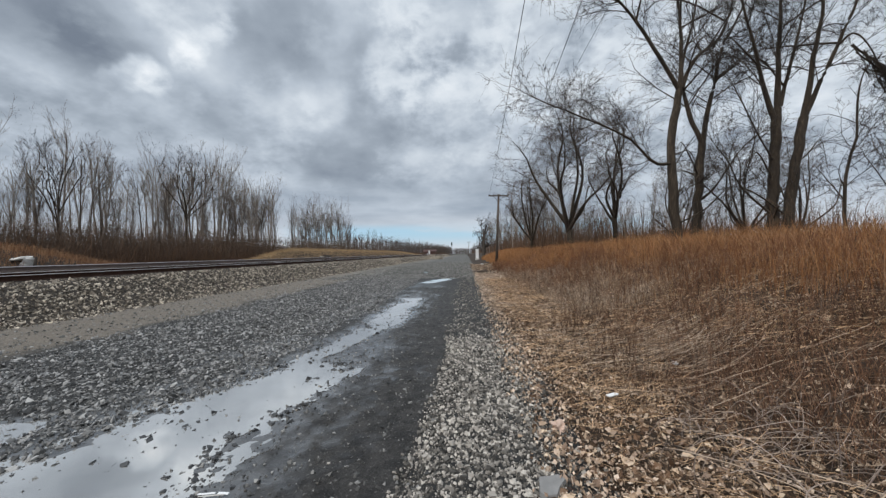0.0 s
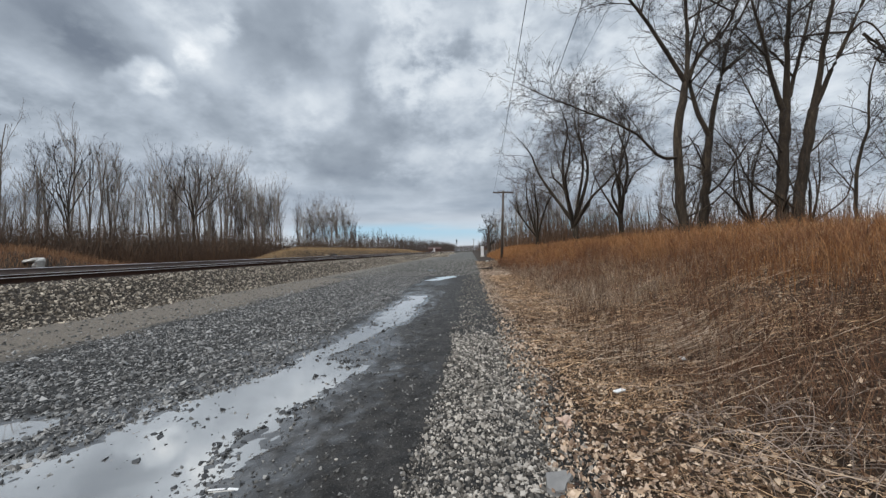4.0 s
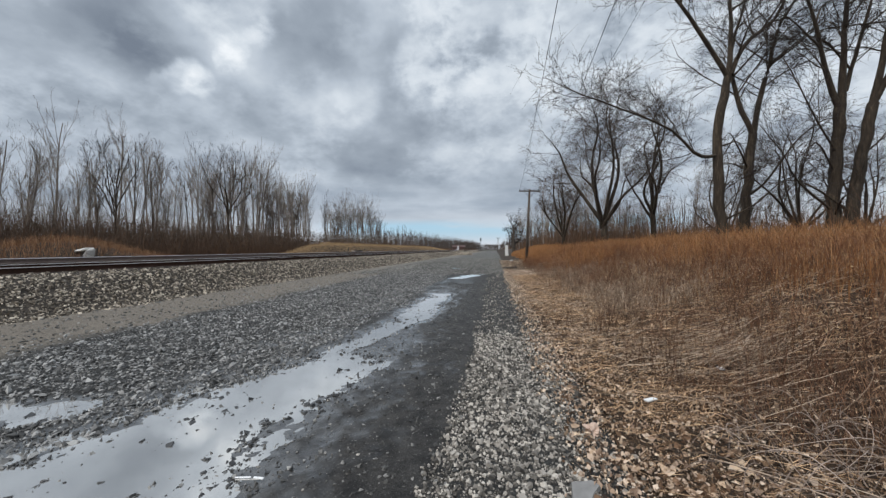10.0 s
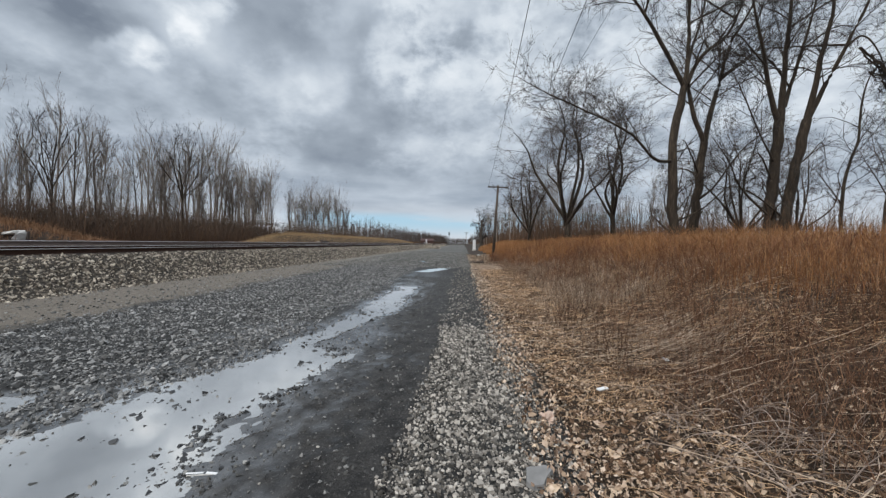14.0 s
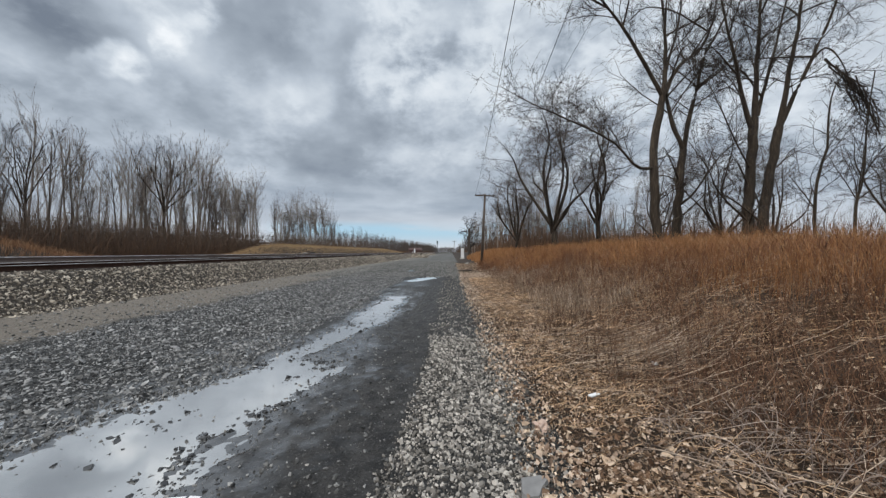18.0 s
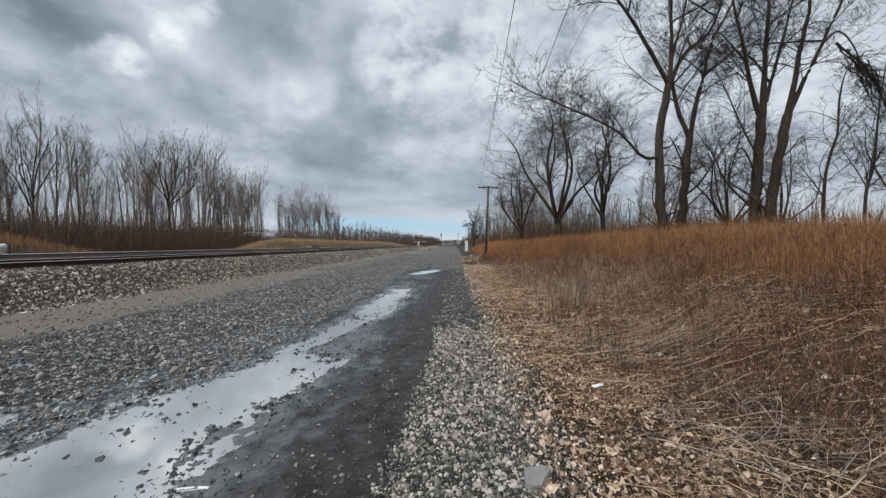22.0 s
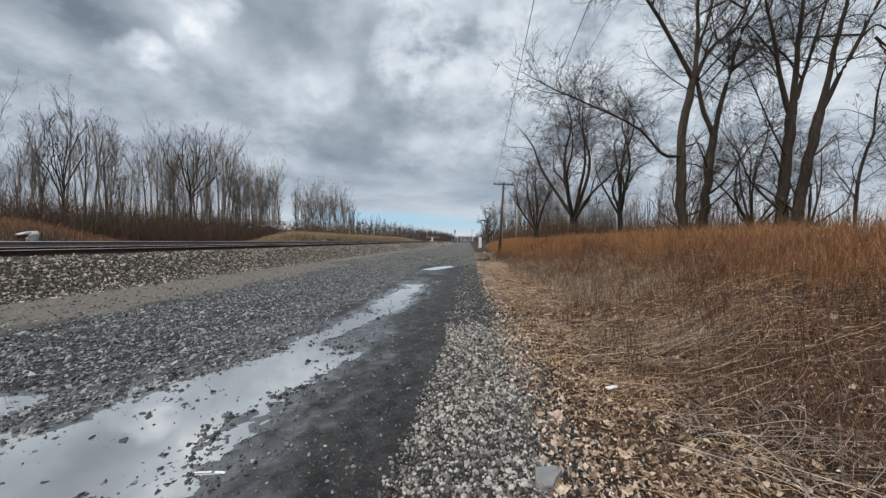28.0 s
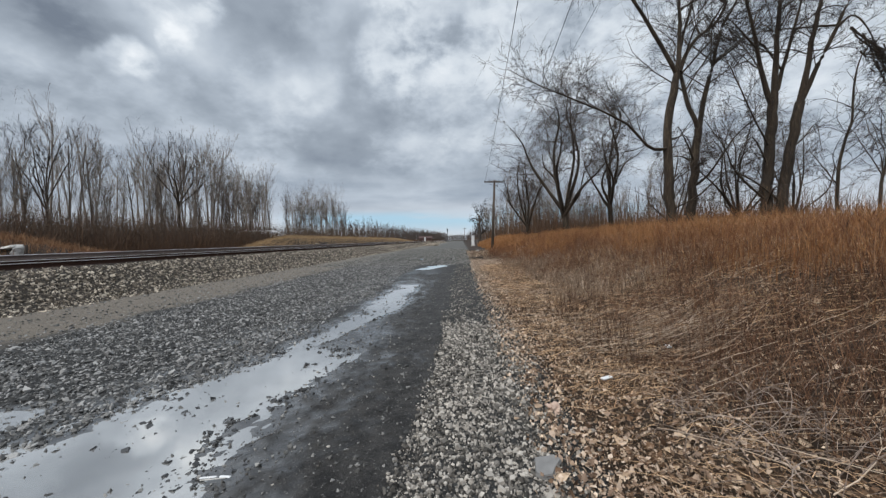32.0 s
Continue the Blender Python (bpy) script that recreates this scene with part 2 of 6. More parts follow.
def road_material():
    """Crushed stone and mud: pale sandy wheel path, dark stone field, wet dark mud beside the puddles."""
    m = bpy.data.materials.new("road_gravel_and_mud")
    m.use_nodes = True
    nt = m.node_tree
    bsdf = nt.nodes["Principled BSDF"]
    tc = nt.nodes.new("ShaderNodeTexCoord").outputs["Object"]
    xyz = nt.nodes.new("ShaderNodeSeparateXYZ")
    link(nt, tc, xyz.inputs[0])
    wob = node(nt, "ShaderNodeTexNoise", Scale=0.8, Detail=5.0, Roughness=0.6)
    speck = node(nt, "ShaderNodeTexVoronoi", Scale=26.0, Randomness=1.0)
    small = node(nt, "ShaderNodeTexNoise", Scale=45.0, Detail=6.0, Roughness=0.7)
    mid = node(nt, "ShaderNodeTexNoise", Scale=5.0, Detail=6.0, Roughness=0.65)
    for n in (wob, speck, small, mid):
        link(nt, tc, n.inputs["Vector"])
    x = maths(nt, "ADD", xyz.outputs[0], maths(nt, "MULTIPLY", maths(nt, "SUBTRACT", wob.outputs[0], 0.5), 2.2))
    # bed colour darkened to hold the shadow between the loose stones
    stone = mix_color(nt, speck.outputs["Color"], (0.012, 0.012, 0.0115), (0.075, 0.074, 0.071))
    stone = mix_color(nt, maths(nt, "MULTIPLY", small.outputs[0], 0.6), stone, (0.05, 0.05, 0.05))
    sandy = mix_color(nt, smooth_range(nt, small.outputs[0], 0.3, 0.7), (0.115, 0.097, 0.077), (0.32, 0.278, 0.228))
    sandy = mix_color(nt, smooth_range(nt, mid.outputs[0], 0.4, 0.65), sandy, (0.165, 0.145, 0.121))
    mud = mix_color(nt, smooth_range(nt, mid.outputs[0], 0.3, 0.7), (0.017, 0.016, 0.0155), (0.062, 0.058, 0.054))
    mud = mix_color(nt, smooth_range(nt, small.outputs[0], 0.56, 0.68), mud, (0.17, 0.163, 0.152))
    sand_fac = maths(nt, "MULTIPLY", smooth_range(nt, x, -6.9, -7.7), smooth_range(nt, mid.outputs[0], 0.2, 0.5))
    mud_fac = maths(nt, "MULTIPLY", smooth_range(nt, x, -2.7, -2.0), smooth_range(nt, xyz.outputs[0], -0.25, -0.5))
    near = smooth_range(nt, xyz.outputs[1], 24.0, 9.0)
    mud_fac = maths(nt, "MULTIPLY", mud_fac, smooth_range(nt, xyz.outputs[1], 30.0, 9.0, 0.2, 1.0))
    base = mix_color(nt, mud_fac, mix_color(nt, sand_fac, stone, sandy), mud)
    # low ground near the water is soaked
    wet = smooth_range(nt, maths(nt, "ADD", xyz.outputs[2], maths(nt, "MULTIPLY", maths(nt, "SUBTRACT", mid.outputs[0], 0.5), 0.03)), 0.034, 0.006)
    wet = maths(nt, "MULTIPLY", wet, maths(nt, "MULTIPLY", near, smooth_range(nt, xyz.outputs[0], 0.1, -0.5)))
    # a soaked band of mud along the puddles
    band = maths(nt, "MULTIPLY", smooth_range(nt, x, -1.05, -1.75), maths(nt, "MULTIPLY", smooth_range(nt, xyz.outputs[1], 2.7, 3.4), smooth_range(nt, xyz.outputs[1], 9.0, 5.5)))
    band = maths(nt, "MULTIPLY", maths(nt, "MULTIPLY", band, mud_fac), smooth_range(nt, mid.outputs[0], 0.36, 0.56, 0.35, 0.95))
    wet = maths(nt, "MAXIMUM", wet, band)
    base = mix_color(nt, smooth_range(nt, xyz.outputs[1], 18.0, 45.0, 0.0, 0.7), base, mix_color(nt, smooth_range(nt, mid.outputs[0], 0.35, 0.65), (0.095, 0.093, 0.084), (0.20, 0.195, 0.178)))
    base = mix_color(nt, maths(nt, "MULTIPLY", wet, 0.45), base, (0.06, 0.059, 0.058))
    link(nt, base, bsdf.inputs["Base Color"])
    damp = maths(nt, "MAXIMUM", wet, maths(nt, "MULTIPLY", mud_fac, 0.35))
    rough = nt.nodes.new("ShaderNodeMapRange")
    link(nt, damp, rough.inputs[0])
    rough.inputs[3].default_value, rough.inputs[4].default_value = 0.85, 0.16
    link(nt, rough.outputs[0], bsdf.inputs["Roughness"])
    h = maths(nt, "ADD", maths(nt, "MULTIPLY", speck.outputs["Distance"], -0.5), small.outputs[0])
    b = node(nt, "ShaderNodeBump", Distance=0.03)
    link(nt, maths(nt, "SUBTRACT", 0.9, maths(nt, "MULTIPLY", wet, 0.75)), b.inputs["Strength"])
    bsdf.inputs["Specular IOR Level"].default_value = 0.25
    # standing film of water on the soaked mud
    link(nt, maths(nt, "MULTIPLY", wet, 0.9), bsdf.inputs["Coat Weight"])
    bsdf.inputs["Coat Roughness"].default_value = 0.12
    bsdf.inputs["Coat IOR"].default_value = 2.0
    link(nt, h, b.inputs["Height"])
    link(nt, b.outputs[0], bsdf.inputs["Normal"])
    return m


def water_material():
    m = bpy.data.materials.new("muddy_water")
    m.use_nodes = True
    nt = m.node_tree
    bsdf = nt.nodes["Principled BSDF"]
    n = node(nt, "ShaderNodeTexNoise", Scale=3.0, Detail=2.0)
    link(nt, nt.nodes.new("ShaderNodeTexCoord").outputs["Object"], n.inputs["Vector"])
    # pale, partly metallic colour lifts the sky's reflection above that of plain water
    link(nt, mix_color(nt, n.outputs[0], (0.57, 0.565, 0.55), (0.71, 0.705, 0.685)), bsdf.inputs["Base Color"])
    bsdf.inputs["Roughness"].default_value = 0.03
    bsdf.inputs["Metallic"].default_value = 0.75
    b = node(nt, "ShaderNodeBump", Strength=0.02, Distance=0.01)
    link(nt, n.outputs[0], b.inputs["Height"])
    link(nt, b.outputs[0], bsdf.inputs["Normal"])
    return m


ROAD, WATER = road_material(), water_material()
# the soil tone is darkened to carry the shade between leaves and straw
SOIL = material("shaded_leaf_mould", ((0.25, (0.013, 0.008, 0.005)), (0.5, (0.032, 0.020, 0.011)), (0.75, (0.069, 0.043, 0.025))), 0.95, 14, bump=0.8, bump_scale=30)
BALLAST_BED = material("ballast_bed", ((0.3, (0.018, 0.014, 0.010)), (0.6, (0.055, 0.045, 0.036)), (0.8, (0.11, 0.094, 0.077))), 0.95, 18, bump=1.0, bump_scale=25)
STONE = material("grey_crushed_stone", ((0.18, (0.028, 0.026, 0.023)), (0.5, (0.185, 0.168, 0.146)), (0.84, (0.63, 0.575, 0.505))), 0.8, 30, bump=0.3, vary=0.62, per="island")
STONE_ONE = material("grey_crushed_stone_loose", ((0.18, (0.028, 0.026, 0.023)), (0.5, (0.185, 0.168, 0.146)), (0.84, (0.63, 0.575, 0.505))), 0.8, 30, bump=0.3, vary=0.62, per="object")
STONE_WET = material("dark_damp_stone", ((0.14, (0.020, 0.0195, 0.019)), (0.45, (0.152, 0.148, 0.141)), (0.84, (0.48, 0.468, 0.448))), 0.72, 30, bump=0.3, vary=0.52, per="island", spec=0.5)
STONE_MUD = material("muddy_stone", ((0.15, (0.03, 0.03, 0.029)), (0.55, (0.12, 0.116, 0.108)), (0.95, (0.37, 0.36, 0.34))), 0.6, 30, bump=0.3, vary=0.7, per="island")
STONE_FAR = material("grey_road_stone", ((0.15, (0.06, 0.058, 0.053)), (0.5, (0.15, 0.147, 0.135)), (0.9, (0.38, 0.37, 0.345))), 0.85, 30, bump=0.0, vary=0.68, per="island")
CLOD = material("wet_dark_clod", ((0.3, (0.025, 0.025, 0.026)), (0.7, (0.08, 0.08, 0.08))), 0.45, 30, bump=0.4, vary=0.3, per="island")
STONE_BALLAST = material("weathered_ballast_stone", ((0.17, (0.030, 0.024, 0.018)), (0.5, (0.215, 0.180, 0.140)), (0.84, (0.72, 0.63, 0.51))), 0.85, 20, bump=0.3, vary=0.62, per="island")
BARK = material("grey_brown_bark", ((0.32, (0.012, 0.009, 0.0065)), (0.52, (0.052, 0.038, 0.026)), (0.75, (0.150, 0.116, 0.082))), 0.95, 14, bump=1.0, bump_scale=16, stretch=(1, 1, 0.16), relief_depth=0.05)
TWIG = material("dark_twig_bark", ((0.3, (0.017, 0.0125, 0.011)), (0.7, (0.042, 0.031, 0.027))), 0.9, 3, bump=0.0)
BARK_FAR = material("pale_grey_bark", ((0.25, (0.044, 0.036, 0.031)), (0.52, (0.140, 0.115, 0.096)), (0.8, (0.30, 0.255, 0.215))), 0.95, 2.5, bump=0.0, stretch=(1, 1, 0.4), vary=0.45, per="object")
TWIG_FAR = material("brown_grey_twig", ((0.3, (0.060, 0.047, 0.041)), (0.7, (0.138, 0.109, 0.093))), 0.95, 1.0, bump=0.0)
BRUSH = material("brown_brush", ((0.2, (0.066, 0.038, 0.024)), (0.6, (0.141, 0.080, 0.047)), (0.9, (0.227, 0.131, 0.073))), 0.95, 0.6, bump=0.0, vary=0.5, per="island")
THICKET = material("dark_thicket", ((0.2, (0.062, 0.043, 0.032)), (0.6, (0.130, 0.090, 0.066)), (0.9, (0.22, 0.158, 0.114))), 0.95, 0.6, bump=0.0, vary=0.5, per="island")
SAPLING = material("pale_sapling_bark", ((0.2, (0.071, 0.050, 0.035)), (0.6, (0.141, 0.105, 0.077)), (0.9, (0.265, 0.211, 0.157))), 0.95, 0.8, bump=0.0, vary=0.6, per="island")
GRASS = material("orange_dry_grass", ((0.25, (0.15, 0.058, 0.020)), (0.5, (0.36, 0.160, 0.058)), (0.75, (0.53, 0.30, 0.135))), 0.85, 0.9, bump=0.0, vary=0.38, per="island")
GRASS_RUSSET = material("russet_dry_grass", ((0.15, (0.11, 0.050, 0.024)), (0.5, (0.25, 0.125, 0.060)), (0.85, (0.42, 0.255, 0.14))), 0.85, 0.5, bump=0.0, vary=0.5, per="island")
GRASS_PALE = material("tan_dry_grass", ((0.15, (0.24, 0.15, 0.075)), (0.5, (0.40, 0.26, 0.13)), (0.85, (0.55, 0.40, 0.23))), 0.85, 0.5, bump=0.0, vary=0.5, per="island")
WEED = material("brown_dead_weed", ((0.17, (0.032, 0.016, 0.010)), (0.5, (0.124, 0.056, 0.030)), (0.87, (0.43, 0.255, 0.150))), 0.9, 1.0, bump=0.0, vary=0.6, per="island")
WEED_STEM = material("dark_dead_stem", ((0.15, (0.045, 0.024, 0.015)), (0.5, (0.13, 0.072, 0.043)), (0.9, (0.30, 0.19, 0.12))), 0.9, 2.0, bump=0.0, vary=0.6, per="island")
STRAW = material("bleached_straw", ((0.17, (0.022, 0.012, 0.007)), (0.5, (0.178, 0.095, 0.045)), (0.86, (0.74, 0.50, 0.30))), 0.85, 2.0, bump=0.0, vary=0.7, per="island")
RUSSET_STEM = material("russet_dry_stem", ((0.15, (0.085, 0.032, 0.013)), (0.5, (0.21, 0.088, 0.036)), (0.85, (0.38, 0.20, 0.095))), 0.9, 0.8, bump=0.0, vary=0.5, per="island")
RUNNER = material("pale_dry_runner", ((0.15, (0.075, 0.050, 0.034)), (0.5, (0.29, 0.205, 0.142)), (0.85, (0.66, 0.52, 0.39))), 0.8, 3.0, bump=0.0, vary=0.7, per="island")
VINE = material("grey_vine_bark", ((0.15, (0.10, 0.075, 0.062)), (0.5, (0.28, 0.215, 0.175)), (0.87, (0.54, 0.44, 0.37))), 0.85, 6.0, bump=0.0, vary=0.6, per="island")
LEAF = material("dead_leaf", ((0.14, (0.03, 0.016, 0.010)), (0.45, (0.205, 0.125, 0.075)), (0.84, (0.80, 0.63, 0.46))), 0.8, 25, bump=0.2, vary=0.7, per="island")
LEAF_PALE = material("bleached_leaf", ((0.12, (0.16, 0.10, 0.065)), (0.45, (0.42, 0.30, 0.215)), (0.86, (0.78, 0.63, 0.49))), 0.8, 25, bump=0.2, vary=0.7, per="island")
LEAF_ONE = material("dead_leaf_loose", ((0.12, (0.05, 0.025, 0.014)), (0.45, (0.225, 0.132, 0.077)), (0.86, (0.70, 0.53, 0.37))), 0.8, 25, bump=0.2, vary=0.7, per="object")
RUST = material("rusty_rail_steel", ((0.3, (0.026, 0.014, 0.010)), (0.7, (0.075, 0.040, 0.028))), 0.9, 12, bump=0.3, metal=0.0, spec=0.15)
RUST_PALE = material("dusty_rail_steel", ((0.3, (0.10, 0.072, 0.062)), (0.7, (0.20, 0.155, 0.138))), 0.9, 12, bump=0.3, spec=0.15)
SHINE = material("worn_rail_head", ((0.3, (0.62, 0.59, 0.58)), (0.7, (0.80, 0.77, 0.76))), 0.35, 6, bump=0.05, metal=0.6, stretch=(1, 0.05, 1))
TIE = material("creosoted_tie_wood", ((0.3, (0.035, 0.028, 0.024)), (0.7, (0.10, 0.08, 0.065))), 0.9, 6, bump=0.6, stretch=(0.2, 1, 1), vary=0.3, per="object")
POLE = material("weathered_pole_wood", ((0.3, (0.055, 0.042, 0.034)), (0.7, (0.14, 0.11, 0.09))), 0.9, 8, bump=0.6, stretch=(1, 1, 0.1))
WIRE = material("dull_wire", ((0.3, (0.05, 0.05, 0.055)), (0.7, (0.09, 0.09, 0.095))), 0.6, 4, bump=0.0)
WHITE = material("white_enamel", ((0.3, (0.70, 0.70, 0.70)), (0.7, (0.82, 0.82, 0.81))), 0.5, 3, bump=0.05)
CONCRETE = material("broken_concrete", ((0.3, (0.40, 0.375, 0.345)), (0.7, (0.70, 0.68, 0.64))), 0.9, 6, bump=0.5)
SLATE = material("grey_flat_slab", ((0.3, (0.17, 0.165, 0.158)), (0.7, (0.28, 0.272, 0.262))), 0.7, 14, bump=0.4)
RED = material("faded_red_paint", ((0.3, (0.062, 0.032, 0.027)), (0.7, (0.105, 0.050, 0.040))), 0.6, 2, bump=0.1)
PINK = material("pale_pinkish_rag", ((0.3, (0.45, 0.31, 0.24)), (0.7, (0.68, 0.52, 0.42))), 0.9, 10, bump=0.5)
ROOF = material("grey_shingle", ((0.3, (0.12, 0.12, 0.125)), (0.7, (0.22, 0.22, 0.225))), 0.9, 5, bump=0.3)
GLASS = material("dark_window_glass", ((0.3, (0.02, 0.022, 0.025)), (0.7, (0.04, 0.042, 0.045))), 0.08, 2, bump=0.0)


# ---- mesh helpers ----
def fast_mesh(name, verts, faces, mats, smooth=False):
    verts, faces = np.asarray(verts, np.float32), np.asarray(faces, np.int32)
    me = bpy.data.meshes.new(name)
    m, k = faces.shape
    me.vertices.add(len(verts))
    me.vertices.foreach_set("co", verts.ravel())
    me.loops.add(m * k)
    me.loops.foreach_set("vertex_index", faces.ravel())
    me.polygons.add(m)
    me.polygons.foreach_set("loop_start", np.arange(0, m * k, k, dtype=np.int32))
    me.polygons.foreach_set("use_smooth", np.full(m, smooth))
    for mat in mats if isinstance(mats, (list, tuple)) else [mats]:
        me.materials.append(mat)
    me.update(calc_edges=True)
    return me


def under(ob, parent):
    ob.parent = parent
    return ob


def part(name, bm, mat, parent, label="", smooth=False):
    """Links a bmesh as one mesh object under a thing or a part."""
    me = bpy.data.meshes.new(name)
    for f in bm.faces:
        f.smooth = smooth
    bm.to_mesh(me)
    bm.free()
    me.materials.append(mat)
    ob = new(name, me)
    if parent:
        ob.parent = parent
    return tagged(ob, label) if label else ob


def box_bm(size, at=(0, 0, 0), bevel=0.0, turn=None):
    bm = bmesh.new()
    bmesh.ops.create_cube(bm, size=1)
    m = Matrix.Translation(at) @ (turn or Matrix()) @ Matrix.Diagonal((*size, 1))
    bmesh.ops.transform(bm, matrix=m, verts=bm.verts)
    if bevel:
        bmesh.ops.bevel(bm, geom=bm.edges[:], offset=bevel, segments=1, affect="EDGES", profile=0.5)
    return bm


def hash_noise(x, y, seed=0):
    n = np.sin(x * 127.1 + y * 311.7 + seed * 74.7) * 43758.5453
    return n - np.floor(n)


def field(x, y, scale, seed=0, octaves=4):
    """Smooth fractal noise, about -1 to 1."""
    x, y = np.asarray(x, float) * scale, np.asarray(y, float) * scale
    total, amp = 0.0, 0.55
    for o in range(octaves):
        xi, yi = np.floor(x), np.floor(y)
        fx, fy = x - xi, y - yi
        fx, fy = fx * fx * (3 - 2 * fx), fy * fy * (3 - 2 * fy)
        a, b = hash_noise(xi, yi, seed + o), hash_noise(xi + 1, yi, seed + o)
        c, d = hash_noise(xi, yi + 1, seed + o), hash_noise(xi + 1, yi + 1, seed + o)
        total = total + amp * (2 * ((a * (1 - fx) + b * fx) * (1 - fy) + (c * (1 - fx) + d * fx) * fy) - 1)
        x, y, amp = x * 2.03 + 17.3, y * 2.03 + 9.1, amp * 0.5
    return total


def ease(v, lo, hi):
    t = np.clip((np.asarray(v, float) - lo) / (hi - lo), 0, 1)
    return t * t * (3 - 2 * t)


# ---- the lie of the land ----
PUDDLES = [  # centre line from (x, y) to (x, y), half widths at both ends
    (-2.76, 0.9, -2.60, 2.9, 0.96, 0.70), (-2.60, 3.0, -2.10, 4.6, 0.62, 0.46), (-2.45, 5.0, -1.95, 7.6, 0.17, 0.24),
    (-1.9, 7.9, -1.95, 12.2, 0.32, 0.30), (-2.1, 19.0, -0.75, 22.6, 0.34, 0.55), (-3.4, 28.4, -3.3, 30.5, 0.3, 0.3), (-5.2, 2.5, -4.25, 2.95, 0.40, 0.26),
]


def puddle_mask(x, y):
    best = np.full(np.broadcast(x, y).shape, -9.0)
    for x0, y0, x1, y1, w0, w1 in PUDDLES:
        dx, dy = x1 - x0, y1 - y0
        t = np.clip(((x - x0) * dx + (y - y0) * dy) / (dx * dx + dy * dy), 0, 1)
        dist = np.hypot(x - x0 - t * dx, y - y0 - t * dy)
        best = np.maximum(best, 1 - dist / (w0 + (w1 - w0) * t))
    return best


def road_z(x, y):
    """Mud at about 2 cm above the water, hollows below it."""
    m = puddle_mask(x, y) + 0.30 * field(x, y, 2.0, 5) + 0.30 * field(x * 1.3, y * 0.7, 7, 8) + 0.18 * field(x, y, 20, 12, 2)
    hollow = -0.036 * ease(m, -1.15, 0.6)
    rough = 0.010 * field(x, y, 1.3, 3) + 0.013 * field(x, y, 6, 4) + 0.010 * field(x, y, 15, 6, 2) + 0.012 * field(x - 0.15 * y, y * 0.3, 5, 9, 3)
    crown = 0.03 * ease(-x, 3.2, 5.5) * (1 - ease(m, -0.7, 0.0))
    edge = -0.12 * ease(x, 0.75, 1.15)
    return 0.022 + hollow + rough + crown + edge + 0.02 * ease(x, -1.6, -0.4)


def bed_z(x, y):
    """Ballast beds of the two tracks."""
    up = 1.0 * ease(-x, 10.15, 12.45) + 0.16 * ease(-x, 15.4, 16.1) - 0.62 * ease(-x, 20.4, 22.6)
    up = up + 0.075 * (ease(-x, 12.95, 13.2) - ease(-x, 14.3, 14.55)) + 0.075 * (ease(-x, 17.25, 17.5) - ease(-x, 18.6, 18.9))
    return up + 0.02 * field(x, y, 1.1, 21) + 0.02 * field(x, y, 6, 22) - 0.1 * ease(-x, 22.2, 23)


def ground_z(x, y):
    toe = 2.0 + 0.5 * field(x * 0, y, 0.21, 31)
    bank = 1.32 * ease(x, toe, toe + 5.0) + 0.25 * ease(x, 8, 16) - 0.6 * ease(x, 22, 60)
    sunk = -0.16 * ease(-x, -0.72 - 0.12 * field(x * 0, y, 1.5, 33), -0.3)
    left = 0.62 * ease(-x, 22.3, 23.2) - 0.1 * ease(-x, 60, 120)
    hump = np.exp(-((x + 27) / 3.6) ** 2) * (2.15 * ease(y, 38, 54) * (1 - 0.8 * ease(y, 130, 210)) * (1 - ease(y, 210, 300)) + 1.42 * np.exp(-((y - 18.5) / 4.5) ** 2) + 0.5 * ease(y, 0, 8) * (1 - ease(y, 22, 32)))
    rough = 0.03 * field(x, y, 0.9, 35) + 0.02 * field(x, y, 4, 36)
    return bank + sunk + left + hump + rough * (np.abs(x) < 90)


def steps(stops):
    """Grid lines: (from, step) pairs, the last a plain end."""
    out = []
    for (a, s), (b, _) in zip(stops, stops[1:]):
        n = max(1, round((b - a) / s))
        out += [a + (b - a) * i / n for i in range(n)]
    return np.array(out + [stops[-1][0]])


def grow_steps(a, b, first, rate):
    out, y = [a], a
    while y < b:
        y += max(first, rate * y)
        out.append(min(y, b))
    return np.array(out)


def sheet(name, xs, ys, height, mat, label, category):
    gx, gy = np.meshgrid(xs, ys)
    z = height(gx, gy)
    nx, ny = len(xs), len(ys)
    verts = np.stack([gx, gy, z], -1).reshape(-1, 3)
    i = (np.arange(ny - 1)[:, None] * nx + np.arange(nx - 1)[None, :]).ravel()
    faces = np.stack([i, i + 1, i + nx + 1, i + nx], 1)
    return tagged(new(name, fast_mesh(name, verts, faces, mat, True)), label, category, kind="structure")


YS = np.concatenate([steps([(-30, 3), (0, 0.3), (1.2, 0)])[:-1], grow_steps(1.2, 420, 0.034, 0.0115)])
GROUND = sheet("ground", np.concatenate([steps([(-3000, 400), (-200, 20), (-60, 2), (-36, 0.8), (-22, 2), (0.2, 0.08), (7.2, 0.25), (14, 1), (40, 15), (200, 300), (3000, 0)])]),
               np.concatenate([steps([(-300, 60), (-30, 3), (0, 0.3), (1.2, 0)])[:-1], grow_steps(1.2, 420, 0.08, 0.024), [600, 1000, 2000, 4000]]),
               ground_z, SOIL, "dead leaves and brown soil on a rough bank", "ground")
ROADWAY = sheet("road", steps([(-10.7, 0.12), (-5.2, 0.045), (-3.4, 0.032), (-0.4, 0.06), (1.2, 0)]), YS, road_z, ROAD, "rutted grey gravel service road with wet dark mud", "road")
BED = sheet("ballast_bed", steps([(-23.2, 0.3), (-13, 0.12), (-10.0, 0)]), YS, bed_z, BALLAST_BED, "raised bed of weathered ballast under the tracks", "track bed")


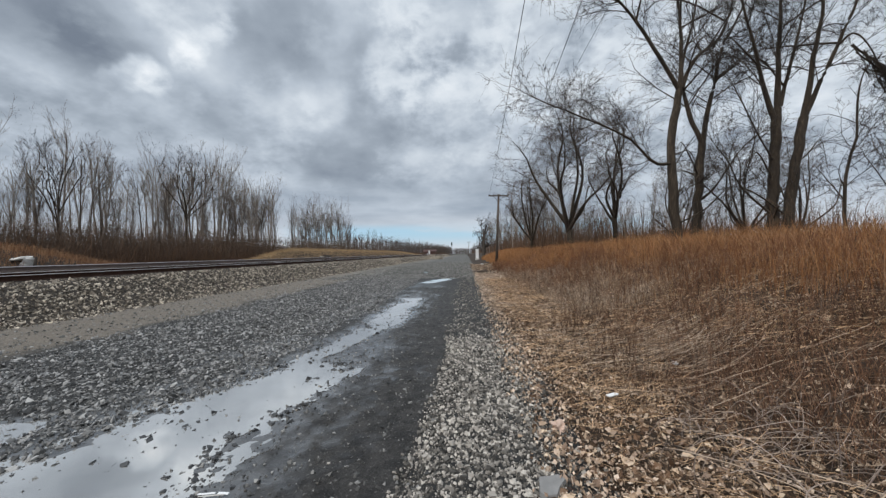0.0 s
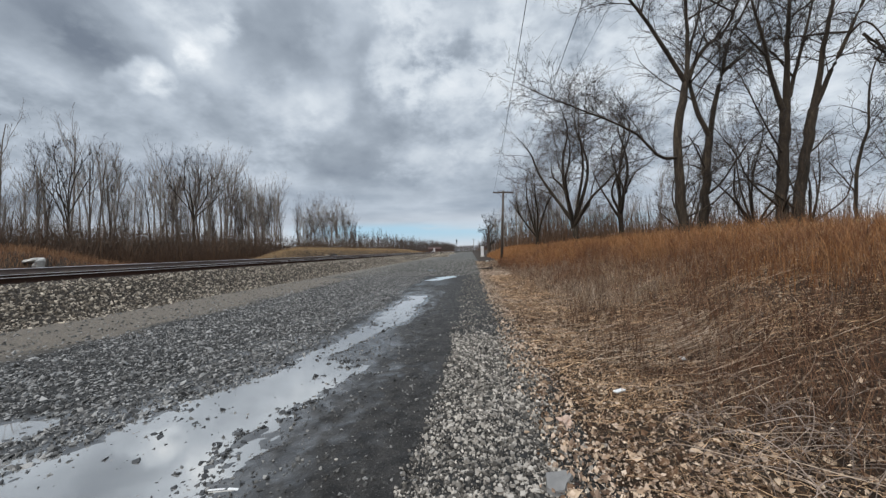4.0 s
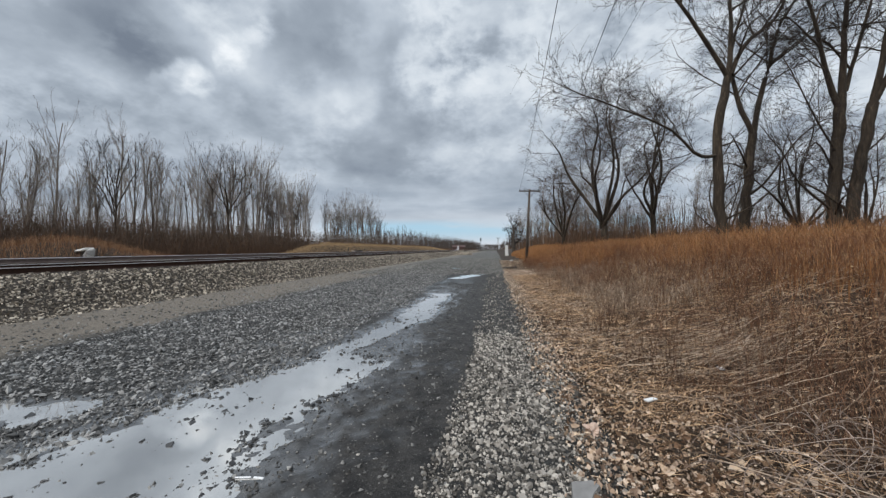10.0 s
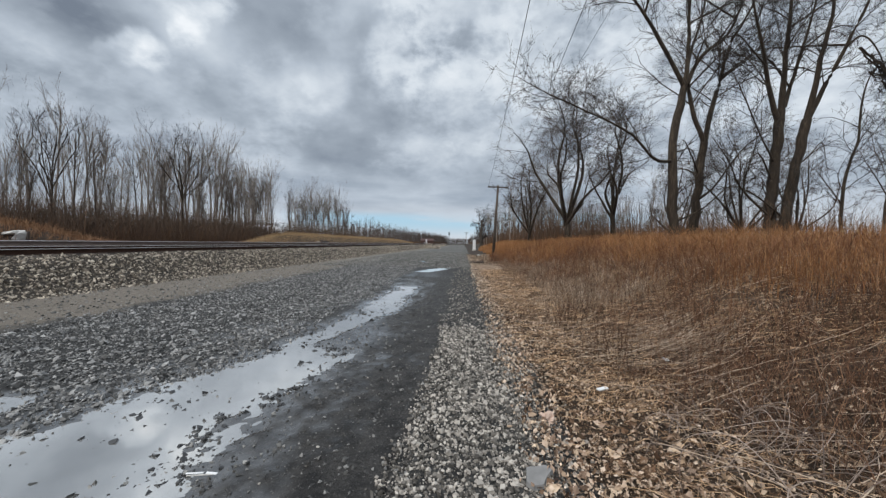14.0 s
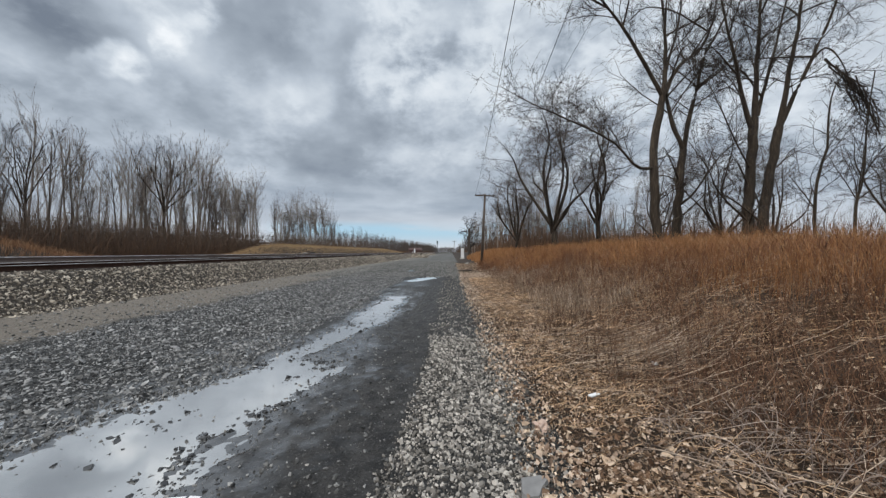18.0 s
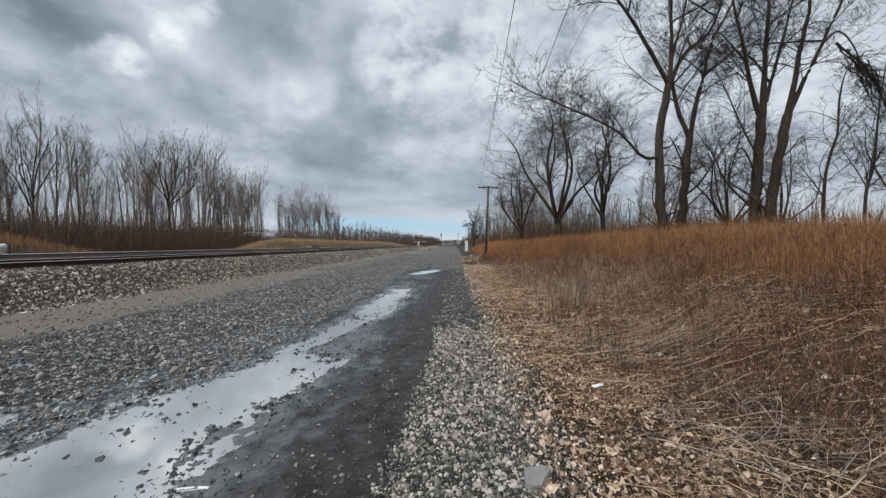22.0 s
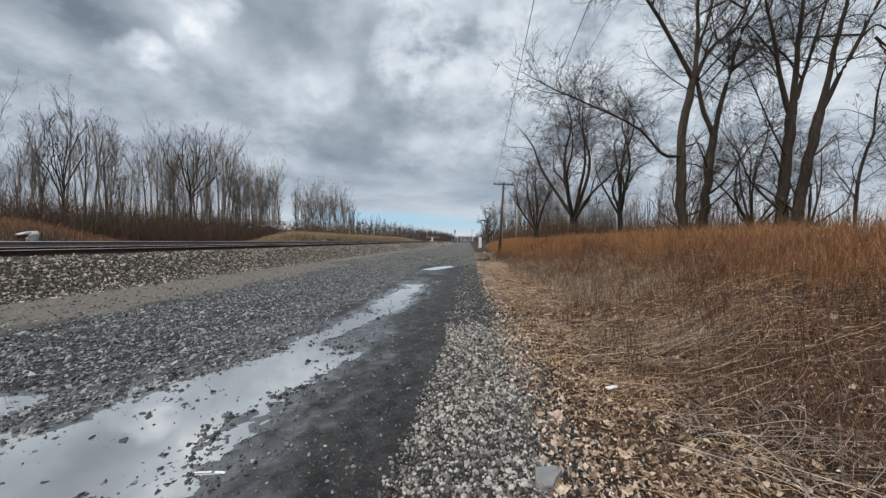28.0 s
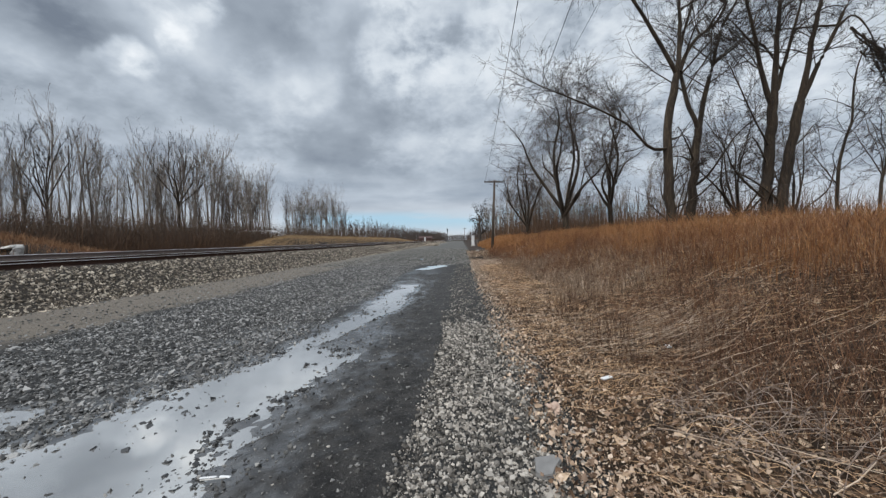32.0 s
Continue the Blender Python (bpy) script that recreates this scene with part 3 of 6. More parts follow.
def puddles():
    spots = [(-6.2, 0.4, -1.2, 4.95), (-3.3, 4.95, -1.2, 7.75), (-2.8, 7.75, -1.0, 12.4), (-3.4, 15.6, 0.3, 25.5), (-4.2, 27, -2.4, 32)]
    for x0, y0, x1, y1 in spots:
        xs, ys = np.linspace(x0, x1, 12), np.linspace(y0, y1, 14)
        ob = sheet("water", xs, ys, lambda a, b: a * 0.0, WATER, "shallow puddle of muddy rain water mirroring the sky", "puddle")
puddles()


# ---- loose stones ----
def stone_shape(rng, sides=20):
    bm = bmesh.new()
    if sides == 20:
        bmesh.ops.create_icosphere(bm, subdivisions=1, radius=1)
    elif sides == 8:
        for p in ((1, 0, 0), (0, 1, 0), (-1, 0, 0), (0, -1, 0), (0, 0, 1), (0, 0, -1)):
            bm.verts.new(p)
        bm.verts.ensure_lookup_table()
        for k in range(4):
            bm.faces.new([bm.verts[j] for j in (k, (k + 1) % 4, 4)])
            bm.faces.new([bm.verts[j] for j in ((k + 1) % 4, k, 5)])
        bm.verts.index_update()
        for v in bm.verts:
            v.co += Vector([rng.uniform(-0.3, 0.3) for _ in range(3)])
    else:
        bmesh.ops.create_cube(bm, size=1.5)
        bmesh.ops.triangulate(bm, faces=bm.faces[:])
    for v in bm.verts:
        v.co *= rng.uniform(0.72, 1.22)
    co = np.array([v.co[:] for v in bm.verts])
    tri = np.array([[v.index for v in f.verts] for f in bm.faces])
    bm.free()
    return co, tri


def turns(n, rng, tilt=1.0):
    """Random rotation matrices, n x 3 x 3."""
    q = rng.normal(size=(n, 4)) * np.array([1.0, tilt, tilt, 1.0])
    q /= np.linalg.norm(q, axis=1)[:, None]
    w, x, y, z = q.T
    return np.stack([1 - 2 * (y * y + z * z), 2 * (x * y - z * w), 2 * (x * z + y * w), 2 * (x * y + z * w), 1 - 2 * (x * x + z * z), 2 * (y * z - x * w),
                     2 * (x * z - y * w), 2 * (y * z + x * w), 1 - 2 * (x * x + y * y)], -1).reshape(n, 3, 3)


def strew(name, x, y, z, size, mat, parent, rng, sides=20, tilt=0.6, flat=0.62):
    """Many stones joined into one piece of stuff."""
    kinds = [stone_shape(rng, sides) for _ in range(6)]
    verts, faces, base = [], [], 0
    pick = rng.integers(0, 6, len(x))
    for k, (co, tri) in enumerate(kinds):
        sel = pick == k
        n = sel.sum()
        if not n:
            continue
        s = size[sel][:, None] * np.stack([rng.uniform(0.8, 1.35, n), rng.uniform(0.65, 1.0, n), np.full(n, flat) * rng.uniform(0.7, 1.2, n)], 1)
        v = np.einsum("nij,nkj->nki", turns(n, rng, tilt), co[None] * s[:, None, :])
        v += np.stack([x[sel], y[sel], z[sel]], 1)[:, None, :]
        verts.append(v.reshape(-1, 3))
        faces.append((tri[None] + base + (np.arange(n) * len(co))[:, None, None]).reshape(-1, 3))
        base += n * len(co)
    ob = new(name, fast_mesh(name, np.concatenate(verts), np.concatenate(faces), mat))
    ob.parent = parent
    return tagged(ob, kind="stuff")


def scatter(rng, n, x0, x1, y0, y1, power=1.0):
    """Points in a strip, denser near y0."""
    u = rng.random(n) ** power
    return rng.uniform(x0, x1, n), y0 + (y1 - y0) * u


def loose_stones():
    rng = np.random.default_rng(5)
    # shoulder of pale crushed stone beside the mud
    x, y = scatter(rng, 37000, -0.75, 1.0, 0.3, 6.2)
    x2, y2 = scatter(rng, 13000, -0.7, 1.0, 6.2, 40, 1.6)
    x, y = np.concatenate([x, x2]), np.concatenate([y, y2])
    side = 0.30 * field(y, x * 0, 0.9, 40)
    keep = rng.random(len(x)) < ease(x, -0.50 + side * 0.5, -0.32 + side * 0.5) * (1 - 0.95 * ease(x, 0.42 + side * 0.4, 0.95))
    x, y = x[keep], y[keep]
    size = rng.gamma(3.4, 0.0027, len(x)).clip(0.004, 0.030)
    z = np.maximum(road_z(x, y), ground_z(x, y)) + size * rng.uniform(0.1, 0.6, len(x))
    near = np.argsort(np.hypot(x - 0.1, y - 2.4) - size * 12)[:300]
    far = np.setdiff1d(np.arange(len(x)), near)
    close, away = far[y[far] < 5.0], far[y[far] >= 5.0]
    strew("gravel", x[close], y[close], z[close], size[close], STONE, ROADWAY, rng, 12, 0.8, 0.7)
    strew("gravel", x[away], y[away], z[away], size[away], STONE, ROADWAY, rng, 12)
    shapes = []
    for k in range(8):
        co, tri = stone_shape(rng, 12)
        shapes.append(fast_mesh("stone", co * np.array([1.1, 0.85, 0.62]), tri, STONE_ONE))
    for k in near:
        ob = new("stone", shapes[int(rng.integers(0, 8))])
        ob.parent = ROADWAY
        ob.matrix_basis = pose(x[k], y[k], z[k], rng.normal() * 22, rng.normal() * 22, rng.uniform(0, 360)) @ Matrix.Scale(size[k], 4)
    # dark stone field between the puddles and the sandy wheel path
    x, y = scatter(rng, 110000, -8.2, -1.7, 0.5, 26, 1.7)
    wob = 0.5 * field(x, y, 0.5, 41)
    keep = rng.random(len(x)) < ease(-x, 2.45 + wob * 0.7, 3.0 + wob * 0.7) * (1 - 0.9 * ease(-x, 6.6 + wob, 7.6 + wob)) * (1 - ease(puddle_mask(x, y), -0.25, 0.1))
    x, y = x[keep], y[keep]
    size = rng.gamma(2.6, 0.0062, len(x)).clip(0.006, 0.055)
    strew("dark_gravel", x, y, road_z(x, y) + size * rng.uniform(0.0, 0.35, len(x)), size, STONE_WET, ROADWAY, rng, 8, 0.4, 0.48)
    x, y = scatter(rng, 15000, -9.2, 0.5, 22, 62, 1.3)
    size = rng.uniform(0.02, 0.055, len(x))
    strew("distant_gravel", x, y, road_z(x, y) + size * 0.1, size, STONE_FAR, ROADWAY, rng, 12, 0.35, 0.45)
    # specks in the mud and in the puddles
    x, y = scatter(rng, 27000, -4.4, -0.3, -0.5, 16, 1.7)
    size = rng.gamma(1.7, 0.0042, len(x)).clip(0.003, 0.028)
    strew("mud_gravel", x, y, road_z(x, y) + size * 0.15, size, STONE_MUD, ROADWAY, rng, 8)
    # dark clods standing in the puddles, in lines along the ruts
    n = 26000
    x, y = scatter(rng, n, -5.4, -1.0, 0.9, 12.5, 1.4)
    depth = road_z(x, y)
    keep = (puddle_mask(x, y) > -0.6) & (rng.random(n) < 0.75 * ease(depth, -0.016, -0.003) * (1 - ease(depth, 0.004, 0.016)) * ease(field(x - 0.15 * y, y * 0.35, 4, 9, 3), -0.25, 0.2))
    x, y = x[keep], y[keep]
    size = rng.gamma(1.8, 0.0068, len(x)).clip(0.004, 0.045)
    strew("clods", x, y, np.maximum(road_z(x, y), -0.003) + size * 0.05, size, CLOD, ROADWAY, rng, 12, 0.25, 0.4)
    # small stones trodden into the sandy wheel path
    x, y = scatter(rng, 6500, -10.4, -6.6, 0, 26, 1.4)
    size = rng.gamma(2.2, 0.006, len(x)).clip(0.006, 0.04)
    strew("path_gravel", x, y, road_z(x, y) + size * 0.1, size, STONE_MUD, ROADWAY, rng, 12)
    # ballast shoulder
    x, y = scatter(rng, 50000, -12.9, -9.9, 1, 60, 1.6)
    keep = rng.random(len(x)) < ease(-x, 9.95, 10.5) * (1 - 0.85 * ease(-x, 12.05, 12.5))
    x, y = x[keep], y[keep]
    x2, y2 = scatter(rng, 5000, -14.4, -13.1, -2, 60, 1.6)
    x, y = np.concatenate([x, x2]), np.concatenate([y, y2])
    size = rng.gamma(4.5, 0.0070, len(x)).clip(0.014, 0.075)
    strew("ballast", x, y, bed_z(x, y) + size * 0.2, size, STONE_BALLAST, BED, rng, 8, 0.8, 0.75)
    x, y = scatter(rng, 12000, -12.6, -10.0, 52, 230, 1.5)
    size = rng.uniform(0.05, 0.085, len(x)) * (0.8 + y * 0.006)
    strew("distant_ballast", x, y, bed_z(x, y), size, STONE_BALLAST, BED, rng, 8, 0.4, 0.4)
loose_stones()


# ---- railway ----
def rail_bm(x, z, y0, y1):
    """Flat-bottomed rail with foot, web and head."""
    prof = [(-0.07, 0), (0.07, 0), (0.07, 0.012), (0.012, 0.03), (0.010, 0.12), (0.036, 0.135), (0.036, 0.166), (0.028, 0.172), (-0.028, 0.172), (-0.036, 0.166), (-0.036, 0.135), (-0.010, 0.12), (-0.012, 0.03), (-0.07, 0.012)]
    bm = bmesh.new()
    rings = []
    for y in np.linspace(y0, y1, 24):
        rings.append([bm.verts.new((x + a, y, z + b)) for a, b in prof])
    k = len(prof)
    for a, b in zip(rings, rings[1:]):
        for i in range(k):
            bm.faces.new((a[i], a[(i + 1) % k], b[(i + 1) % k], b[i]))
    bm.faces.new(rings[0])
    bm.faces.new(rings[-1][::-1])
    bmesh.ops.recalc_face_normals(bm, faces=bm.faces)
    return bm


def railway(x, top, label, steel, cant=0.0):
    """Two rails 1.435 m apart on cross ties; x is the rail next to the road, cant lifts the other one."""
    track = tagged(new("railway_track"), label, "railway track", "parallel tracks", "structure")
    track.location = (x - 0.75, 0, top - 0.172)
    for side, lift in ((0.75, 0.0), (-0.755, cant)):
        rail = part("rail", rail_bm(side, lift, -60, 420), steel, track, "rusty steel rail with a bright worn head")
        part("rail_head", box_bm((0.075, 480, 0.021), (side, 180, 0.164 + lift), 0.004), SHINE, rail, "bright worn running surface")
    rng = random.Random(int(x * 10))
    tie = box_bm((2.6, 0.225, 0.17), (0, 0, -0.087), 0.012)
    me = bpy.data.meshes.new("tie")
    tie.to_mesh(me)
    tie.free()
    me.materials.append(TIE)
    y = -4.0
    while y < 70:
        ob = new("tie", me)
        ob.parent = track
        ob.matrix_basis = pose(rng.uniform(-0.04, 0.04), y, rng.uniform(-0.01, 0.004), 0, rng.uniform(-0.4, 0.4), rng.uniform(-1, 1))
        y += 0.53 + rng.uniform(-0.02, 0.02)
    bm = bmesh.new()
    while y < 300:
        bmesh.ops.create_cube(bm, size=1, matrix=Matrix.Translation((rng.uniform(-0.04, 0.04), y, -0.087)) @ Matrix.Diagonal((2.6, 0.225, 0.17, 1)))
        y += 0.53
    tagged(part("distant_ties", bm, TIE, track), kind="stuff")
    return track


railway(-13.0, 1.205, "rusty railway track on dark wooden ties in pale ballast", RUST, 0.05)
railway(-17.3, 1.42, "second pale rusty railway track on a slightly higher bed", RUST_PALE)


# ---- trees ----
class Wood:
    """Collects tapered tubes: trunk and limbs apart from the fine crown."""

    def __init__(self):
        self.store = {"trunk": ([], [], 0), "crown": ([], [], 0)}
        self.fine = {}
        self.stout = []

    def flush(self):
        """Builds all waiting three-sided twigs at once."""
        for n, rows in self.fine.items():
            pts, radii = np.array([r[0] for r in rows]), np.array([r[1] for r in rows])
            verts, faces, base = self.store["crown"]
            d = np.gradient(pts, axis=1)
            d /= np.linalg.norm(d, axis=2, keepdims=True) + 1e-9
            ref = np.where(np.abs(d[:, :, 2:3]) > 0.92, np.array([1.0, 0, 0]), np.array([0, 0, 1.0]))
            a = np.cross(d, ref)
            a /= np.linalg.norm(a, axis=2, keepdims=True) + 1e-9
            c = np.cross(d, a)
            ang = np.arange(3) / 3 * 2 * np.pi
            ring = pts[:, :, None, :] + radii[:, :, None, None] * (np.cos(ang)[:, None] * a[:, :, None, :] + np.sin(ang)[:, None] * c[:, :, None, :])
            verts.append(ring.reshape(-1, 3))
            i = np.arange(n - 1)[:, None] * 3
            j = np.arange(3)[None, :]
            k = (j + 1) % 3
            quad = np.stack([i + j, i + k, i + 3 + k, i + 3 + j], -1).reshape(-1, 4)
            faces.append((base + quad[None] + (np.arange(len(rows)) * n * 3)[:, None, None]).reshape(-1, 4))
            self.store["crown"] = (verts, faces, base + len(rows) * n * 3)
        self.fine = {}
        self.stout = []

    def finest(self, rng, share=0.5):
        """Hair-thin drooping shoots at the ends of the twigs."""
        tips = [(r[0][-1], r[0][-1] - r[0][-2]) for rows in list(self.fine.values()) for r in rows if rng.random() < share]
        for p, d in tips:
            d = d / (np.linalg.norm(d) + 1e-9)
            go = d + rng.normal(size=3) * 0.5
            length = rng.uniform(0.15, 0.5)
            mid = p + go * length * 0.5
            end = mid + (go * 0.9 + np.array([0, 0, rng.uniform(-0.5, 0.1)])) * length * 0.5
            self.fine.setdefault(3, []).append((np.array([p, mid, end]), np.array([0.004, 0.0035, 0.002])))

    def tube(self, where, pts, radii, sides):
        pts, radii = np.asarray(pts, float), np.asarray(radii, float)
        if where == "crown" and sides == 3:
            self.fine.setdefault(len(pts), []).append((pts, radii))
            return
        verts, faces, base = self.store[where]
        n = len(pts)
        d = np.gradient(pts, axis=0)
        d /= np.linalg.norm(d, axis=1)[:, None] + 1e-9
        ref = np.where(np.abs(d[:, 2:3]) > 0.92, np.array([[1.0, 0, 0]]), np.array([[0, 0, 1.0]]))
        a = np.cross(d, ref)
        a /= np.linalg.norm(a, axis=1)[:, None] + 1e-9
        b = np.cross(d, a)
        ang = np.arange(sides) / sides * 2 * np.pi
        girth = radii[:, None, None] * np.ones((1, sides, 1))
        if sides > 8:
            # burls and ribs of an old trunk
            s = np.arange(n)[:, None] * 0.55 + pts[0, 0]
            girth *= (1 + 0.13 * field(s + ang[None, :] * 0.0, np.cos(ang)[None, :] * 1.3 + np.sin(ang)[None, :] * 2.1, 0.9, 17, 3))[:, :, None]
        ring = pts[:, None, :] + girth * (np.cos(ang)[None, :, None] * a[:, None, :] + np.sin(ang)[None, :, None] * b[:, None, :])
        verts.append(ring.reshape(-1, 3))
        i = np.arange(n - 1)[:, None] * sides
        j = np.arange(sides)[None, :]
        k = (j + 1) % sides
        faces.append((base + np.stack([i + j, i + k, i + sides + k, i + sides + j], -1)).reshape(-1, 4))
        self.store[where] = (verts, faces, base + n * sides)

    def mesh(self, where, name, mat):
        self.flush()
        verts, faces, base = self.store[where]
        return fast_mesh(name, np.concatenate(verts), np.concatenate(faces), mat, True)


def spline(pts, n):
    """Smooth curve through a few points."""
    p = np.asarray(pts, float)
    p = np.concatenate([[2 * p[0] - p[1]], p, [2 * p[-1] - p[-2]]])
    out = []
    for s in np.linspace(0, len(p) - 3 - 1e-6, n):
        i = int(s)
        t = s - i
        a, b, c, d = p[i:i + 4]
        out.append(0.5 * (2 * b + (c - a) * t + (2 * a - 5 * b + 4 * c - d) * t * t + (3 * b - a - 3 * c + d) * t ** 3))
    return np.array(out)


def sprout(w, pts, radii, level, rng, spec):
    """Side shoots along a branch, each with shoots of its own."""
    if level >= spec["levels"]:
        return
    length = np.linalg.norm(np.diff(pts, axis=0), axis=1).sum()
    count = int(spec["count"][level] * (0.7 + 0.6 * rng.random()) * (max(length, 0.2) / spec["ref"][level]) ** 0.6)
    for c in range(count):
        t = rng.uniform(spec["bare"] if level == 0 else 0.18, spec.get("top", 1.0) if level == 0 else 1.0)
        s = t * (len(pts) - 1)
        i = min(int(s), len(pts) - 2)
        p = pts[i] + (pts[i + 1] - pts[i]) * (s - i)
        d = pts[i + 1] - pts[i]
        d = d / (np.linalg.norm(d) + 1e-9)
        r = radii[i] + (radii[i + 1] - radii[i]) * (s - i)
        side = np.cross(d, rng.normal(size=3))
        side /= np.linalg.norm(side) + 1e-9
        ang = radians(rng.uniform(*spec["angle"]))
        go = d * math.cos(ang) + side * math.sin(ang) + np.array([0, 0, spec["lift"]])
        length_c = length * spec["ratio"][level] * rng.uniform(0.55, 1.15) * ((0.55 + 0.6 * t) if level == 0 and spec.get("vase") else (1.15 - 0.6 * t))
        branch(w, p, go, length_c, max(min(r * 0.6, length_c * spec["stout"] * rng.uniform(0.8, 1.3)), spec["thin"]), level + 1, rng, spec)


def branch(w, p, d, length, r, level, rng, spec):
    n = spec.get("bends", (9, 7, 5, 4, 3))[level]
    d = d / (np.linalg.norm(d) + 1e-9)
    pts = [np.array(p, float)]
    for i in range(n):
        d = d + rng.normal(size=3) * spec["wander"] * (0.6 if level == 0 else 1) + np.array([0, 0, spec["rise"][level]])
        d = d / np.linalg.norm(d)
        pts.append(pts[-1] + d * length / n)
    pts = np.array(pts)
    end = max(r * 0.25, spec["thin"] * 0.6)
    radii = np.linspace(r, end, n + 1)
    if level == 0:
        radii[0] *= 1.35
        radii[1] *= 1.06
    w.tube("trunk" if level <= spec["solid"] else "crown", pts, radii, (8, 5, 3, 3, 3)[level])
    sprout(w, pts, radii, level, rng, spec)


def limb(w, pts, r0, r1, level, rng, spec, n=14):
    """A main limb through given bends, with its shoots."""
    curve = spline(pts, n)
    curve[1:-1] += rng.normal(size=(n - 2, 3)) * r0 * 0.07
    radii = 0.57 * (r0 + (r1 - r0) * np.linspace(0, 1, n) ** 0.8)
    if r0 > 0.16:
        m = n * 2 - 1
        w.tube("trunk", spline(curve, m), np.interp(np.linspace(0, 1, m), np.linspace(0, 1, n), radii), 14)
    else:
        w.tube("trunk", curve, radii, 6)
    if r0 > 0.16:
        w.stout.append(curve)
    sprout(w, curve, radii, level, rng, spec)


def tree_thing(w, label, trunk_mat, twig_mat, group=""):
    tree = tagged(new("tree"), label, "tree", group)
    under(new("trunk", w.mesh("trunk", "trunk", trunk_mat)), tree)
    w.flush()
    if w.store["crown"][2]:
        tagged(under(new("crown", w.mesh("crown", "crown", twig_mat)), tree), "fine leafless twigs")
    return tree


BIG = dict(levels=4, count=(0, 10, 7, 5), ref=(8, 3.5, 1.5, 0.7), ratio=(0.4, 0.46, 0.46, 0.55), angle=(25, 62), lift=0.12, wander=0.15, rise=(0.05, 0.04, 0.0, -0.05, -0.07), thin=0.006, solid=2, bare=0.3, stout=0.0085)
SLIM = dict(vase=True, levels=3, top=0.92, count=(19, 7, 5), ref=(15, 4, 1.6), ratio=(0.30, 0.42, 0.5), angle=(18, 42), lift=0.22, wander=0.06, rise=(0.02, 0.07, 0.04, 0.02, 0.0), thin=0.011, solid=1, bare=0.42, stout=0.0075, bends=(9, 5, 3, 1, 1))


DROOP = dict(BIG, bends=(9, 7, 5, 3, 2), count=(0, 8, 6, 4), rise=(0, 0, -0.04, -0.09, -0.1), angle=(25, 70), lift=0.0)


def bank_tree_twin():
    """Two stems from one root, crossing near the first fork, and a long bough over the verge."""
    rng = np.random.default_rng(11)
    w = Wood()
    limb(w, [(9.84, 17.00, 1.37), (9.71, 17.00, 2.79), (9.61, 17.00, 5.36), (9.77, 17.00, 7.41), (10.06, 17.00, 8.93)], 0.40, 0.27, 1, rng, dict(BIG, count=(0, 3, 5, 5)))
    limb(w, [(10.06, 17.00, 8.88), (8.94, 16.60, 10.42), (7.66, 16.20, 11.98), (6.35, 15.60, 12.97), (5.10, 15.00, 14.20)], 0.19, 0.04, 1, rng, BIG)
    limb(w, [(10.06, 17.00, 8.93), (10.32, 17.20, 10.56), (10.38, 17.40, 13.02), (10.14, 17.60, 16.08)], 0.22, 0.05, 1, rng, BIG)
    limb(w, [(10.16, 17.00, 8.98), (10.97, 17.30, 10.46), (12.48, 17.80, 11.72), (13.24, 18.00, 13.54), (13.76, 18.20, 16.07)], 0.19, 0.04, 1, rng, BIG)
    limb(w, [(9.58, 17.00, 5.51), (8.54, 16.50, 5.46), (7.14, 15.80, 6.40), (5.12, 15.00, 7.03), (3.26, 14.30, 7.52), (1.94, 13.80, 8.00)], 0.15, 0.015, 1, rng, dict(BIG, count=(0, 18, 7, 5), ratio=(0.4, 0.30, 0.46, 0.5)))
    limb(w, [(11.02, 17.60, 1.50), (11.04, 17.60, 2.95), (11.16, 17.50, 5.18), (11.31, 17.50, 6.49)], 0.38, 0.28, 1, rng, dict(BIG, count=(0, 1, 4, 4)))
    limb(w, [(11.31, 17.50, 6.44), (10.65, 17.40, 8.18), (10.72, 17.90, 10.13), (11.60, 18.30, 13.03), (12.25, 18.60, 15.96)], 0.20, 0.05, 1, rng, BIG)
    limb(w, [(11.33, 17.50, 6.49), (11.69, 17.60, 8.09), (12.24, 17.80, 9.74), (12.77, 18.00, 11.42), (13.82, 18.20, 13.16), (14.80, 18.40, 15.35)], 0.22, 0.05, 1, rng, BIG)
    limb(w, [(11.12, 17.50, 3.81), (11.47, 17.00, 4.30), (12.12, 16.60, 5.58), (12.55, 16.20, 6.24), (13.27, 15.80, 6.75)], 0.11, 0.02, 1, rng, BIG)
    limb(w, [(9.83, 17.00, 5.92), (10.63, 17.40, 6.16), (11.15, 17.80, 5.65), (11.13, 18.00, 5.02)], 0.07, 0.02, 1, rng, dict(BIG, count=(0, 4, 4, 3)))
    limb(w, [(12.24, 17.80, 9.74), (13.38, 18.00, 10.59), (14.81, 18.40, 11.83), (16.53, 18.80, 13.90)], 0.10, 0.02, 1, rng, BIG)
    stout = list(w.stout)
    rng = np.random.default_rng(114)
    for k in range(13):
        # lower boughs that spread and droop
        a = stout[k % len(stout)][int(rng.integers(3, 10))]
        az = rng.uniform(0, 2 * np.pi)
        out = np.array([math.cos(az), math.sin(az) * 0.8, 0]) * rng.uniform(2.0, 4.2)
        limb(w, [a, a + out * 0.45 + (0, 0, rng.uniform(0.5, 1.3)), a + out * 0.8 + (0, 0, rng.uniform(0.6, 1.6)), a + out + (0, 0, rng.uniform(-0.4, 1.2))], 0.085, 0.012, 1, rng, DROOP, 9)
    w.finest(np.random.default_rng(116), 0.4)
    tree_thing(w, "big leafless tree with twin grey-brown stems on the bank", BARK, TWIG, "big bank trees")


